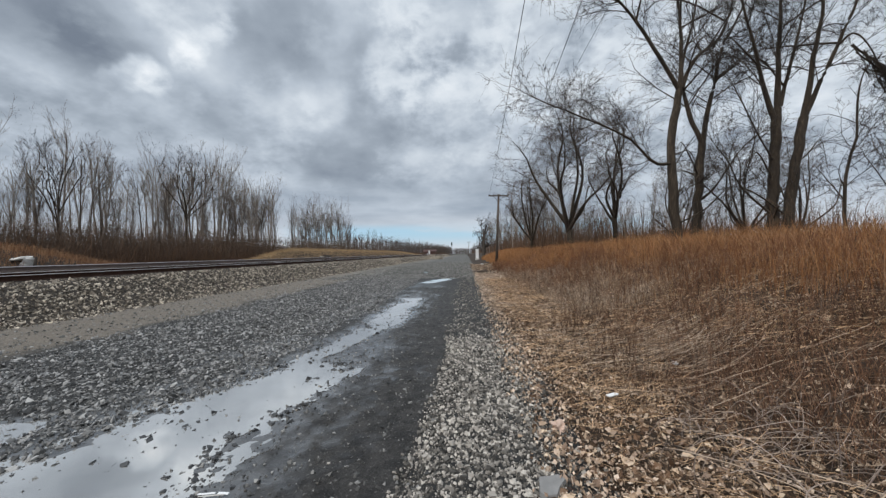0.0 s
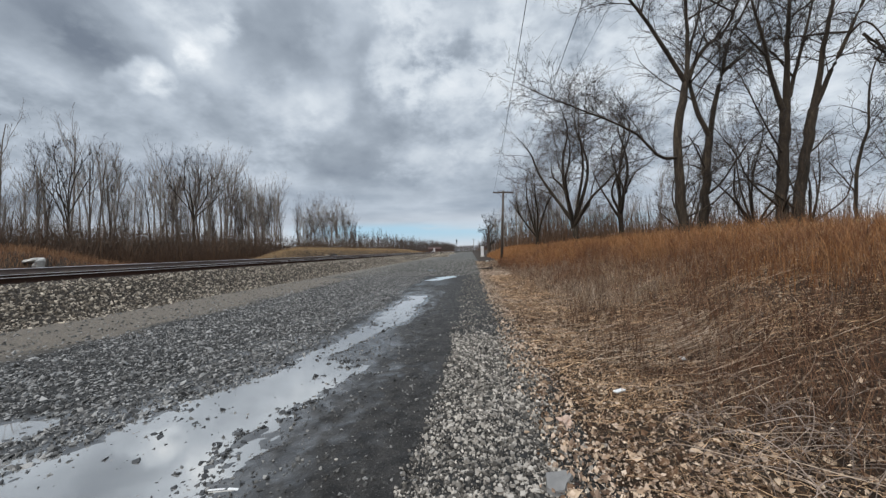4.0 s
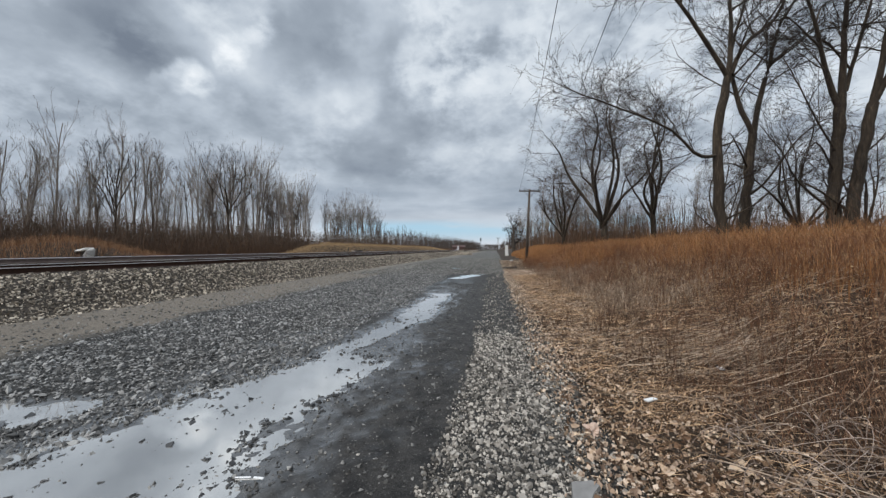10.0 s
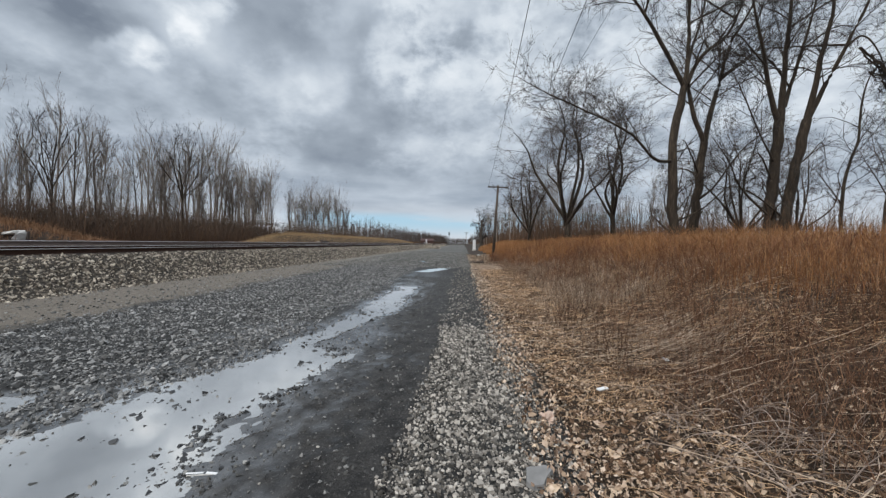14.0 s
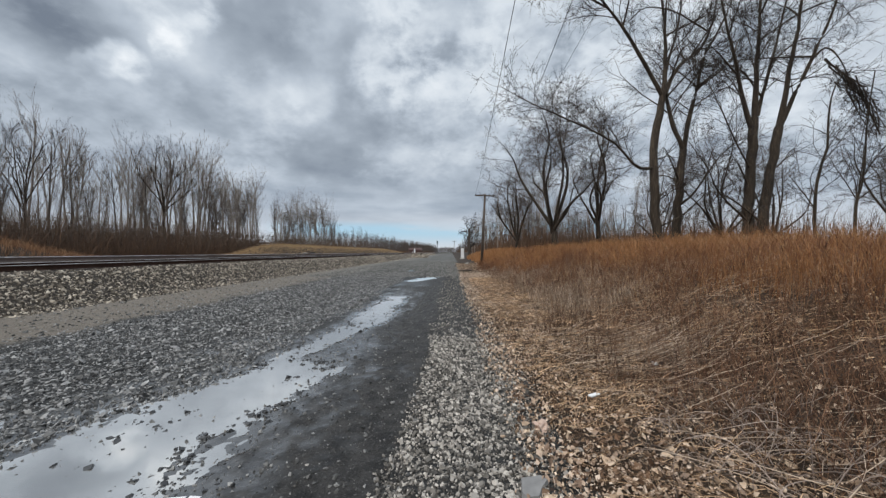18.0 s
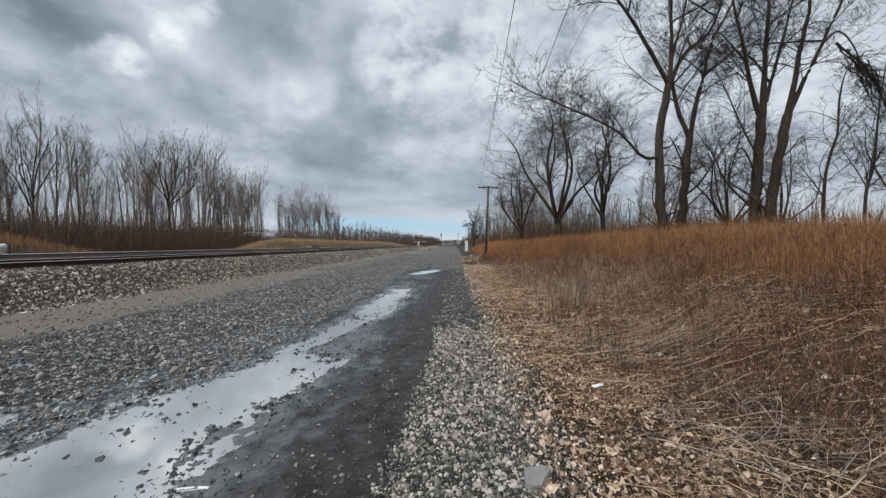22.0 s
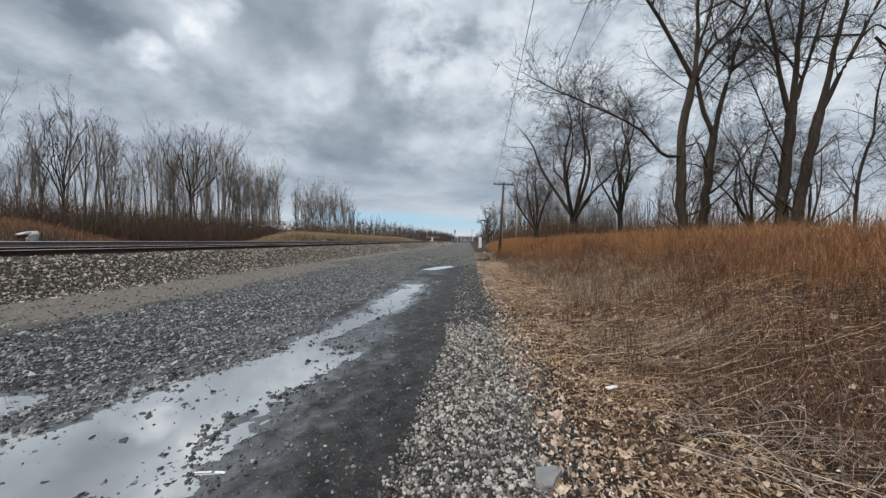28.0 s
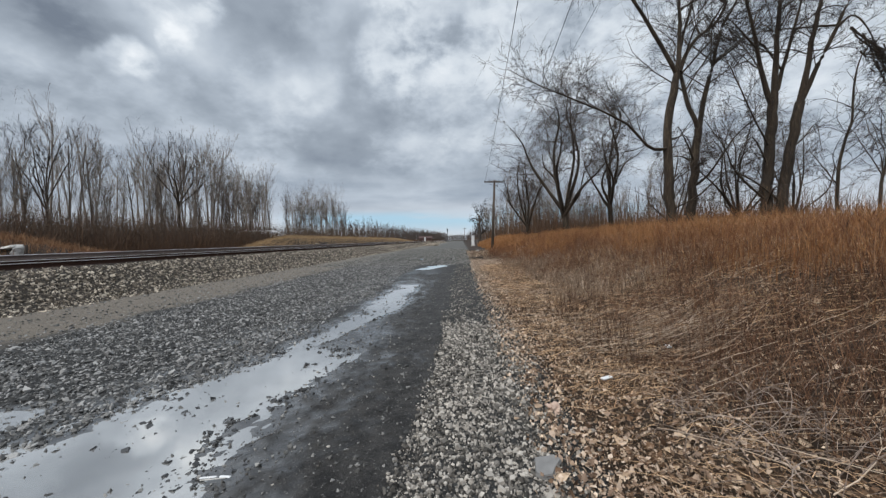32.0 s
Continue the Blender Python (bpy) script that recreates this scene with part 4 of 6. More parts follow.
def bank_tree_forked():
    rng = np.random.default_rng(12)
    w = Wood()
    limb(w, [(13.73, 16.80, 1.50), (13.81, 16.80, 3.24), (13.94, 16.80, 5.22), (14.11, 16.80, 7.32)], 0.44, 0.31, 1, rng, dict(BIG, count=(0, 2, 4, 4)))
    limb(w, [(14.07, 16.80, 7.08), (13.37, 16.60, 8.86), (13.00, 16.40, 10.24), (12.39, 16.20, 12.07), (11.98, 16.00, 14.56)], 0.20, 0.05, 1, rng, BIG)
    limb(w, [(14.14, 16.80, 7.30), (14.35, 16.90, 9.96), (14.63, 17.00, 12.49), (14.88, 17.20, 15.63)], 0.24, 0.06, 1, rng, BIG)
    limb(w, [(14.16, 16.80, 7.44), (14.96, 17.10, 9.54), (15.91, 17.40, 12.31), (16.65, 17.60, 14.83)], 0.17, 0.04, 1, rng, BIG)
    limb(w, [(13.98, 16.40, 1.62), (14.20, 16.40, 3.31), (14.52, 16.40, 5.36), (14.89, 16.40, 7.15)], 0.40, 0.29, 1, rng, dict(BIG, count=(0, 2, 4, 4)))
    limb(w, [(14.89, 16.40, 7.12), (15.22, 16.30, 9.36), (15.66, 16.20, 11.87), (15.77, 16.00, 14.27)], 0.23, 0.06, 1, rng, BIG)
    limb(w, [(14.91, 16.40, 7.15), (15.62, 16.00, 9.30), (16.21, 15.60, 11.24), (16.58, 15.20, 12.86)], 0.18, 0.05, 1, rng, BIG)
    limb(w, [(13.51, 16.60, 3.02), (11.76, 15.80, 4.09), (10.99, 15.40, 5.07), (9.94, 15.00, 6.11)], 0.10, 0.02, 1, rng, BIG)
    limb(w, [(13.99, 16.80, 5.22), (12.72, 16.20, 6.66), (11.64, 15.80, 8.32), (11.12, 15.60, 8.95)], 0.09, 0.02, 1, rng, BIG)
    limb(w, [(15.80, 15.80, 9.94), (16.01, 15.40, 10.19), (16.18, 15.00, 9.39), (16.40, 14.80, 8.10)], 0.09, 0.03, 1, rng, BIG)
    stout = list(w.stout)
    rng = np.random.default_rng(115)
    for k in range(12):
        # lower boughs that spread and droop
        a = stout[k % len(stout)][int(rng.integers(3, 10))]
        az = rng.uniform(0, 2 * np.pi)
        out = np.array([math.cos(az), math.sin(az) * 0.8, 0]) * rng.uniform(2.0, 4.2)
        limb(w, [a, a + out * 0.45 + (0, 0, rng.uniform(0.5, 1.3)), a + out * 0.8 + (0, 0, rng.uniform(0.6, 1.6)), a + out + (0, 0, rng.uniform(-0.4, 1.2))], 0.085, 0.012, 1, rng, DROOP, 9)
    w.finest(np.random.default_rng(117), 0.3)
    tree_thing(w, "big leafless tree with two heavy forked trunks on the bank", BARK, TWIG, "big bank trees")


def vine_tree():
    """A crooked thin tree under a hanging tangle of dark vine."""
    rng = np.random.default_rng(13)
    w = Wood()
    sp = dict(BIG, count=(0, 9, 6, 4), rise=(0, 0, -0.05, -0.08, -0.08))
    limb(w, [(15.50, 15.50, 1.51), (15.53, 15.50, 3.53), (15.73, 15.50, 4.88), (15.95, 15.40, 5.85), (15.85, 15.20, 7.22)], 0.13, 0.06, 1, rng, sp)
    limb(w, [(15.85, 15.20, 7.22), (15.80, 15.00, 8.01), (15.87, 14.80, 8.55)], 0.06, 0.03, 1, rng, sp)
    limb(w, [(15.49, 15.50, 3.42), (14.72, 15.30, 4.18), (14.18, 15.20, 4.73)], 0.05, 0.015, 1, rng, sp)
    top, bow, low = np.array((15.70, 15.20, 9.60)), np.array((16.48, 15.00, 8.67)), np.array((17.35, 14.70, 6.23))
    for k in range(26):
        # strands bundled along one sagging line, thicker towards its lower end
        t0, t1 = sorted((rng.random(), rng.uniform(0.35, 1.0)))
        run = [top * (1 - t) ** 2 + bow * 2 * t * (1 - t) + low * t * t + rng.normal(size=3) * (0.06 + 0.24 * t) for t in (t0, (t0 * 2 + t1) / 3, (t0 + t1 * 2) / 3, t1)]
        limb(w, run, 0.045, 0.022, 2, rng, sp, 8)
    limb(w, [top, bow, (bow + low) / 2 + np.array([0.05, 0, 0.12]), low], 0.07, 0.05, 1, rng, sp)
    tree_thing(w, "thin crooked tree hung with a dark tangle of vine", BARK, TWIG)
    w = Wood()
    limb(w, [(16.06, 14.50, 1.72), (16.15, 14.50, 3.39), (16.46, 14.50, 4.63), (16.60, 14.50, 6.49), (16.84, 14.40, 8.71)], 0.12, 0.03, 1, rng, sp)
    tree_thing(w, "thin crooked leafless tree", BARK, TWIG)


def spreading(seed, h, wide, r, fork, count=6, spec=None, low=0.5):
    """A short trunk that forks low into long rising limbs under a wide crown of drooping twigs."""
    rng = np.random.default_rng(seed)
    w = Wood()
    spec = spec or dict(DROOP, count=(0, 10, 6, 4), rise=(0, 0, 0.0, -0.05, -0.07), thin=0.008)
    foot, split = np.array([0, 0, -0.3]), np.array([rng.normal() * 0.15, 0, h * fork])
    limb(w, [foot, (foot + split) / 2 + rng.normal(size=3) * 0.1, split], r, r * 0.8, 3, rng, spec, 8)
    turn = rng.uniform(0, 6.28)
    for k in range(count):
        az = turn + k * 6.28 / count + rng.normal() * 0.25
        reach = wide * (0.25 if k % 3 == 0 else rng.uniform(0.7, 1.05))
        end = np.array([math.cos(az) * reach, math.sin(az) * reach, h * (0.98 if k % 3 == 0 else rng.uniform(low, min(low + 0.35, 0.98)))])
        start = split - np.array([0, 0, rng.uniform(0, 0.35) * h * fork])
        mid = start + (end - start) * 0.42 + np.array([math.cos(az), math.sin(az), 0]) * wide * 0.10
        limb(w, [start, mid + rng.normal(size=3) * min(0.04 * h, 0.4), mid + (end - mid) * 0.6 + rng.normal(size=3) * min(0.045 * h, 0.45), end], r * rng.uniform(0.5, 0.7), 0.02, 1, rng, spec, 12)
    return w


def mid_trees():
    for seed, bx, by, h, wide, r, fork in ((21, 8.6, 30.5, 13.0, 4.6, 0.46, 0.20), (30, 17.0, 23, 7.5, 2.8, 0.22, 0.15), (22, 12.9, 31.0, 12.0, 2.4, 0.42, 0.3), (26, 18.5, 31, 7.5, 2.8, 0.25, 0.15), (27, 22, 25, 7.0, 2.8, 0.22, 0.15), (28, 24, 19, 7.0, 2.6, 0.22, 0.15), (29, 7.4, 40, 9.5, 2.6, 0.34, 0.2)):
        w = spreading(seed, h, wide, r, fork, 8)
        w.finest(np.random.default_rng(seed), 0.6)
        t = tree_thing(w, "leafless spreading tree with drooping fine twigs behind the bank", BARK, TWIG_FAR, "spreading trees")
        t.location = (bx, by, float(ground_z(np.array(bx), np.array(by))) - 0.1)
    far_spec = dict(SLIM, levels=4, count=(0, 8, 5, 3), ref=(8, 5, 2, 1), ratio=(0.4, 0.4, 0.45, 0.5), thin=0.011, lift=0.15)
    for seed, bx, by, h, wide, r in ((41, -43.0, 52.0, 17.5, 4.6, 0.25), (43, -45.5, 36.6, 15.0, 2.6, 0.22)):
        t = tree_thing(spreading(seed, h, wide, r, 0.55, 7, far_spec, 0.8), "tall leafless tree with a broad open crown at the wood's edge", BARK, TWIG, "broad trees at the wood edge")
        t.location = (bx, by, float(ground_z(np.array(bx), np.array(by))) - 0.1)


def woods():
    """Tall slender trees of the woods on both sides."""
    protos, grown = [], []
    for k in range(10):
        rng = np.random.default_rng(60 + k)
        w = Wood()
        h = rng.uniform(13.5, 16.5)
        spec = SLIM if k < 4 else dict(SLIM, count=(13, 5, 4))
        if k in (3, 7):
            spec = dict(spec, ratio=(0.42, 0.42, 0.5), angle=(22, 50), bare=0.45)
        branch(w, (0, 0, -0.2), np.array([rng.normal() * 0.04, rng.normal() * 0.04, 1.0]), h, h * rng.uniform(0.0075, 0.011), 0, rng, spec)
        grown.append(w)
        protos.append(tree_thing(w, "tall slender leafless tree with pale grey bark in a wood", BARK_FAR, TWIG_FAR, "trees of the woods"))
    rng = random.Random(4)
    spots = []
    def tall(x, y):
        """The wood's top line, higher towards the tracks' far end of each stand."""
        q = -x / y
        return float(np.interp(q, (0.2, 0.31, 0.35, 0.42, 0.49, 0.57, 0.70, 0.83, 0.96, 1.06, 1.30, 1.41, 1.52, 2.5), (11, 12, 20, 18.7, 17.2, 19, 18.3, 19.5, 17, 16.2, 16.6, 15.0, 13.5, 12))) / 13.9 * min(-x, 52) / 45
    for k in range(125):
        y = 14 + 140 * (k + rng.random()) / 125
        x = -41 - 10 * rng.random()
        spots.append((k % 10, x, y, rng.uniform(0.62, 0.98) * tall(x, y)))
    for k in range(15):
        x, q = -42 - 13 * rng.random(), rng.uniform(0.335, 0.50)
        spots.append((4 + k % 6, x, -x / q, rng.uniform(0.78, 0.96) * tall(x, -x / q)))
    for k in range(35):
        y = 12 + 157 * rng.random()
        x = -47 - 14 * rng.random()
        spots.append((4 + k % 6, x, y, rng.uniform(0.7, 1.05) * tall(x, y)))
    for k in range(104):
        y = 42 + 70 * rng.random()
        spots.append((4 + k % 6, (7.6 if y < 58 else 4.6) + 30 * rng.random() ** 1.3 + 0.015 * y, y, rng.uniform(0.42, 0.70) * (1.0 if y > 60 else 0.85)))
    back = []
    for k in range(170):
        y = 12 + 160 * rng.random()
        x = -52 - 30 * rng.random()
        back.append((4 + k % 6, x, y, rng.uniform(0.7, 1.0) * tall(x, y)))
    for k in range(110):
        y = 55 + 100 * rng.random()
        back.append((4 + k % 6, 5 + 45 * rng.random() ** 1.4 + 0.015 * y, y, rng.uniform(0.5, 0.78)))
    spots, back = ([s for s in some if not -0.552 < s[1] / s[2] < -0.508 and (s[1] > 0 or s[1] / s[2] < -0.335) and rng.random() < (0.45 if -0.5 < s[1] / s[2] < 0 else 0.8 if s[1] / s[2] < -1.3 else 1.0)] for some in (spots, back))
    # the finest twigs, a haze round each crown
    fine = np.random.default_rng(66)
    cx, cy, cs = (np.repeat([s[i] for s in spots for _ in range(1 if s[1] < 0 else 2) if s[1] < 0 or s[2] > 50], 46) for i in (1, 2, 3))
    n = len(cx)
    up = 1.06 - 0.6 * fine.random(n) ** 1.2
    turn, reach = fine.uniform(0, 2 * np.pi, n), np.sqrt(fine.random(n)) * (0.5 + 2.3 * np.sin(np.clip((up - 0.3) / 0.75, 0, 1) * np.pi) ** 0.7) * cs
    tx, ty = cx + np.cos(turn) * reach, cy + np.sin(turn) * reach
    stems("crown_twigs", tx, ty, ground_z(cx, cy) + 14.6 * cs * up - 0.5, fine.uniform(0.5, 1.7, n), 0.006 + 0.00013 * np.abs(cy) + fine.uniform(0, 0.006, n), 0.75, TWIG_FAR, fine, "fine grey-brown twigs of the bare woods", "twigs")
    used = set()
    for kind, x, y, s in spots:
        m = pose(x, y, float(ground_z(np.array(x), np.array(y))), 0, 0, rng.uniform(0, 360)) @ Matrix.Scale(s, 4)
        if kind in used:
            copy_thing(protos[kind], m)
        else:
            used.add(kind)
            protos[kind].matrix_basis = m
    # deeper rows, joined
    verts, faces, base = [], [], 0
    for kind, x, y, s in back:
        a = rng.uniform(0, 6.28)
        turn = np.array([[math.cos(a), math.sin(a), 0], [-math.sin(a), math.cos(a), 0], [0, 0, 1]]) * s
        for where in ("trunk", "crown"):
            v, f, count = grown[kind].store[where]
            verts.append(np.concatenate(v) @ turn + np.array([x, y, float(ground_z(np.array(x), np.array(y)))]))
            faces.append(np.concatenate(f) + base)
            base += count
    tagged(new("deep_woods", fast_mesh("deep_woods", np.concatenate(verts), np.concatenate(faces), BARK_FAR, True)), "deeper rows of bare grey-brown trees in the woods", "woods", kind="stuff")


def stems(name, x, y, z, height, width, bend, mat, rng, label, category, parent=None, lean=0.0):
    """Thin bent blades or stems, joined: five corners and three faces each."""
    n = len(x)
    yaw, side = rng.uniform(0, 2 * np.pi, n), rng.uniform(0, 2 * np.pi, n)
    tip = bend * rng.uniform(0.2, 1.2, n) * height
    bx, by = np.cos(yaw), np.sin(yaw)
    wx, wy = np.cos(side) * width / 2, np.sin(side) * width / 2
    p0 = np.stack([x, y, z], 1)
    p1 = p0 + np.stack([bx * tip * 0.3, by * tip * 0.3, height * 0.55], 1)
    p2 = p0 + np.stack([bx * tip + lean * height, by * tip, height * (1 - 0.25 * bend)], 1)
    wv = np.stack([wx, wy, np.zeros(n)], 1)
    v = np.stack([p0 - wv, p0 + wv, p1 + wv * 0.8, p1 - wv * 0.8, p2], 1).reshape(-1, 3)
    i = np.arange(n)[:, None] * 5
    f = np.stack([i + [0, 1, 2], i + [0, 2, 3], i + [3, 2, 4]], 1).reshape(-1, 3)
    ob = new(name, fast_mesh(name, v, f, mat))
    if parent:
        ob.parent = parent
        return tagged(ob, kind="stuff")
    return tagged(ob, label, category, kind="stuff")


def far_woods():
    """Woods that recede to the horizon: thin trunks and a haze of twigs."""
    rng = np.random.default_rng(70)
    n = 2300
    y = 150 + 800 * rng.random(n) ** 1.4
    x = np.where(rng.random(n) < 0.75, -40 - 60 * rng.random(n) ** 1.3, 9 + 50 * rng.random(n) + (y - 165) * 0.008)
    # the far end of the road is closed by woods
    end = rng.random(n) < 0.16
    x, y = np.where(end, rng.uniform(-60, 40, n), x), np.where(end, rng.uniform(820, 960, n), y)
    h = rng.uniform(0.72, 1.05, n) * (12.4 + 0.013 * (y - 150)) * np.where(end, 0.7, 1.0)
    z = np.full(n, 0.3)
    k = 24
    tx, ty, tz = (np.repeat(v, k) for v in (x, y, z))
    up = np.repeat(h, k) * rng.uniform(0.15, 0.88, n * k)
    x, y, z, h = np.concatenate([x, tx]), np.concatenate([y, ty]), np.concatenate([z, tz + up]), np.concatenate([h, rng.uniform(1.0, 2.8, n * k)])
    wide = (0.05 + y * 0.00035) * np.where(np.arange(len(x)) < n, 1.5, 0.8)
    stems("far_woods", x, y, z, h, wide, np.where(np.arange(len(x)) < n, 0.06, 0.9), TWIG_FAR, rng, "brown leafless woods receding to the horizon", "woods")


def undergrowth():
    rng = np.random.default_rng(80)
    # brush at the foot of the woods beyond the tracks
    n = 120000
    y = 4 + 190 * rng.random(n) ** 1.3
    x = -34 - 26 * rng.random(n) ** 1.1
    keep = (np.abs(x / y + 0.57) > 0.045) | (rng.random(n) < 0.45)
    x, y = x[keep], y[keep]
    n = len(x)
    stems("brush", x, y, ground_z(x, y) - 0.1, rng.gamma(4, 0.72, n).clip(0.5, 7), rng.uniform(0.008, 0.032, n), 0.7, BRUSH, rng, "tangled brown brush at the foot of the woods", "brush")
    n = 52000
    y = 15 + 75 * rng.random(n) ** 1.2
    x = -36.5 - 13 * rng.random(n)
    keep = (np.abs(x / y + 0.53) > 0.05) | (rng.random(n) < 0.3)
    x, y = x[keep], y[keep]
    n = len(x)
    stems("thicket", x, y, ground_z(x, y) - 0.1, rng.gamma(5, 0.84, n).clip(0.6, 8), rng.uniform(0.010, 0.034, n), 0.9, THICKET, rng, "dense dark brush under the bare trees", "brush")
    n = 16000
    y = 34 + 110 * rng.random(n) ** 1.3
    x = 7.5 + 30 * rng.random(n) ** 1.3
    stems("brush", x, y, ground_z(x, y) - 0.1, rng.gamma(4, 0.6, n).clip(0.5, 5), rng.uniform(0.02, 0.06, n), 0.35, BRUSH, rng, "tangled brown brush behind the grassy bank", "brush")
    n = 9000
    y = 12 + 22 * rng.random(n)
    x = 11 + 16 * rng.random(n)
    stems("brush", x, y, ground_z(x, y) - 0.1, rng.gamma(4, 0.35, n).clip(0.4, 3.2), rng.uniform(0.008, 0.02, n), 0.5, BRUSH, rng, "thin brown brush among the bank trees", "brush")
    # thin saplings that fill the woods
    n = 18000
    y = 6 + 165 * rng.random(n)
    x = -41 - 32 * rng.random(n)
    keep = (x / y < -0.552) | ((x / y > -0.508) & (rng.random(n) < 0.5))
    x, y = x[keep], y[keep]
    n = len(x)
    stems("saplings", x, y, ground_z(x, y) - 0.1, 2.5 + 8.5 * rng.random(n) ** 1.6, rng.uniform(0.02, 0.07, n), 0.2, SAPLING, rng, "crowded thin grey-brown saplings in the woods", "saplings")
    n = 6000
    y = 45 + 110 * rng.random(n)
    x = 8 + 38 * rng.random(n) + 0.02 * y
    stems("saplings", x, y, ground_z(x, y) - 0.1, 2.5 + 6 * rng.random(n) ** 1.6, rng.uniform(0.03, 0.08, n), 0.16, SAPLING, rng, "crowded thin saplings behind the grassy bank", "saplings")
    n = 15000
    y = 150 + 700 * rng.random(n) ** 1.5
    x = np.where(rng.random(n) < 0.75, -38 - 30 * rng.random(n), 10 + 40 * rng.random(n))
    stems("brush", x, y, ground_z(x, y) - 0.1, rng.uniform(1.2, 4.6, n), rng.uniform(0.07, 0.25, n), 0.7, BRUSH, rng, "brown brush along the distant woods", "brush")
    # grass beyond the tracks
    n = 62000
    x, y = rng.normal(-27, 2.6, n), np.where(rng.random(n) < 0.7, 38 + 170 * rng.random(n) ** 1.4, rng.uniform(2, 30, n))
    keep = rng.random(n) < 0.35 + 0.65 * (ground_z(x, y) > 0.8)
    x, y = x[keep], y[keep]
    far = y > 33
    for sel, mat, label in ((far, GRASS_PALE, "tan dry grass on the mound beyond the tracks"), (~far, GRASS_RUSSET, "russet dry grass on the low rise beyond the tracks")):
        stems("tall_grass", x[sel], y[sel], ground_z(x[sel], y[sel]) - 0.05, rng.uniform(0.3, 0.8, sel.sum()), rng.uniform(0.010, 0.028, sel.sum()), 0.6, mat, rng, label, "grass")
    # orange grass on the bank
    n = 230000
    y = -3 + 75 * rng.random(n) ** 2.1
    x = 3.0 + 9.0 * rng.random(n)
    edge = 5.7 - 1.8 * ease(y, 9, 24) + 0.9 * field(y, x, 0.35, 51)
    keep = (rng.random(n) < ease(x, edge - 1.2, edge + 0.9)) & (field(x, y, 0.8, 52) > -0.3 + 0.3 * rng.random(n))
    x, y = x[keep], y[keep]
    stems("tall_grass", x, y, ground_z(x, y) - 0.03, rng.uniform(0.4, 1.05, len(x)) * (0.78 + 0.22 * ease(y, 4, 11)) * (0.88 + 0.6 * field(x, y, 1.1, 53) + 0.25 * field(x, y, 4, 63, 2)), 0.002 + 0.0004 * np.abs(y) + rng.uniform(0, 0.003, len(x)), 0.42, GRASS, rng, "orange-brown dry grass standing on the bank", "grass")
    # pale grass at the foot of the bank
    n = 26000
    y = 7.5 + 18 * rng.random(n) ** 1.3
    x = 1.8 + 3.6 * rng.random(n)
    keep = rng.random(n) < ease(x, 2.0, 2.9) * (1 - ease(x, 3.6, 5.2)) * ease(field(x, y, 0.8, 65), -0.35, 0.25)
    x, y = x[keep], y[keep]
    stems("pale_grass", x, y, ground_z(x, y) - 0.03, rng.uniform(0.2, 0.65, len(x)), 0.0016 + 0.00035 * y + rng.uniform(0, 0.004, len(x)), 0.6, RUNNER, rng, "pale bleached grass at the foot of the bank", "grass")
    # russet stems where the orange grass thins out down the slope
    n = 70000
    y = -1 + 40 * rng.random(n) ** 1.9
    x = 2.6 + 5.4 * rng.random(n)
    edge = 4.3 - 1.4 * ease(y, 9, 24) + 0.9 * field(y, x, 0.4, 61)
    keep = (rng.random(n) < 0.85 * ease(x, edge - 0.9, edge + 1.0)) & (field(x, y, 0.9, 62) > -0.35 + 0.3 * rng.random(n))
    x, y = x[keep], y[keep]
    stems("russet_grass", x, y, ground_z(x, y) - 0.03, rng.uniform(0.25, 0.85, len(x)), 0.0016 + 0.0004 * np.abs(y) + rng.uniform(0, 0.003, len(x)), 0.55, RUSSET_STEM, rng, "russet dry grass thinning out down the slope", "grass")
    # dull weeds on the slope
    n = 142000
    y = -3 + 37 * rng.random(n) ** 2.1
    x = 1.3 + 7.5 * rng.random(n)
    edge = 2.5 + 0.8 * field(y, x, 0.45, 54)
    keep = (rng.random(n) < ease(x, edge - 0.9, edge + 1.5)) & (field(x, y, 1.1, 55) > -0.35 + 0.3 * rng.random(n))
    x, y = x[keep], y[keep]
    stems("dead_weeds", x, y, ground_z(x, y) - 0.02, rng.gamma(3, 0.15, len(x)).clip(0.08, 1.0), 0.0016 + 0.0003 * np.abs(y) + rng.uniform(0, 0.0022, len(x)), 0.95, WEED, rng, "dull brown dead weeds on the slope", "weeds")


def weed_clump(w, x, y, height, count, seed):
    """Upright dead stems with short side twigs, fanned from one root."""
    rng = np.random.default_rng(seed)
    z = float(ground_z(np.array(x), np.array(y))) - 0.02
    for k in range(count):
        h = height * rng.uniform(0.45, 1.0)
        base = np.array([x, y, z]) + np.array([rng.normal() * 0.16, rng.normal() * 0.16, 0])
        tip = base + np.array([rng.normal() * 0.22, rng.normal() * 0.18, 1.0]) * h
        mid = (base + tip) / 2 + rng.normal(size=3) * 0.03
        pts = spline([base, mid, tip], 8)
        r = rng.uniform(0.0018, 0.0042)
        w.tube("crown", pts, np.linspace(r, r * 0.5, len(pts)), 3)
        for j in range(int(rng.integers(2, 7))):
            p = pts[int(rng.integers(2, len(pts)))]
            d = np.array([rng.normal(), rng.normal(), rng.uniform(0.3, 1.2)]) * rng.uniform(0.04, 0.12)
            w.tube("crown", np.array([p, p + d * 0.6, p + d]), np.array([0.0016, 0.0013, 0.0008]), 3)


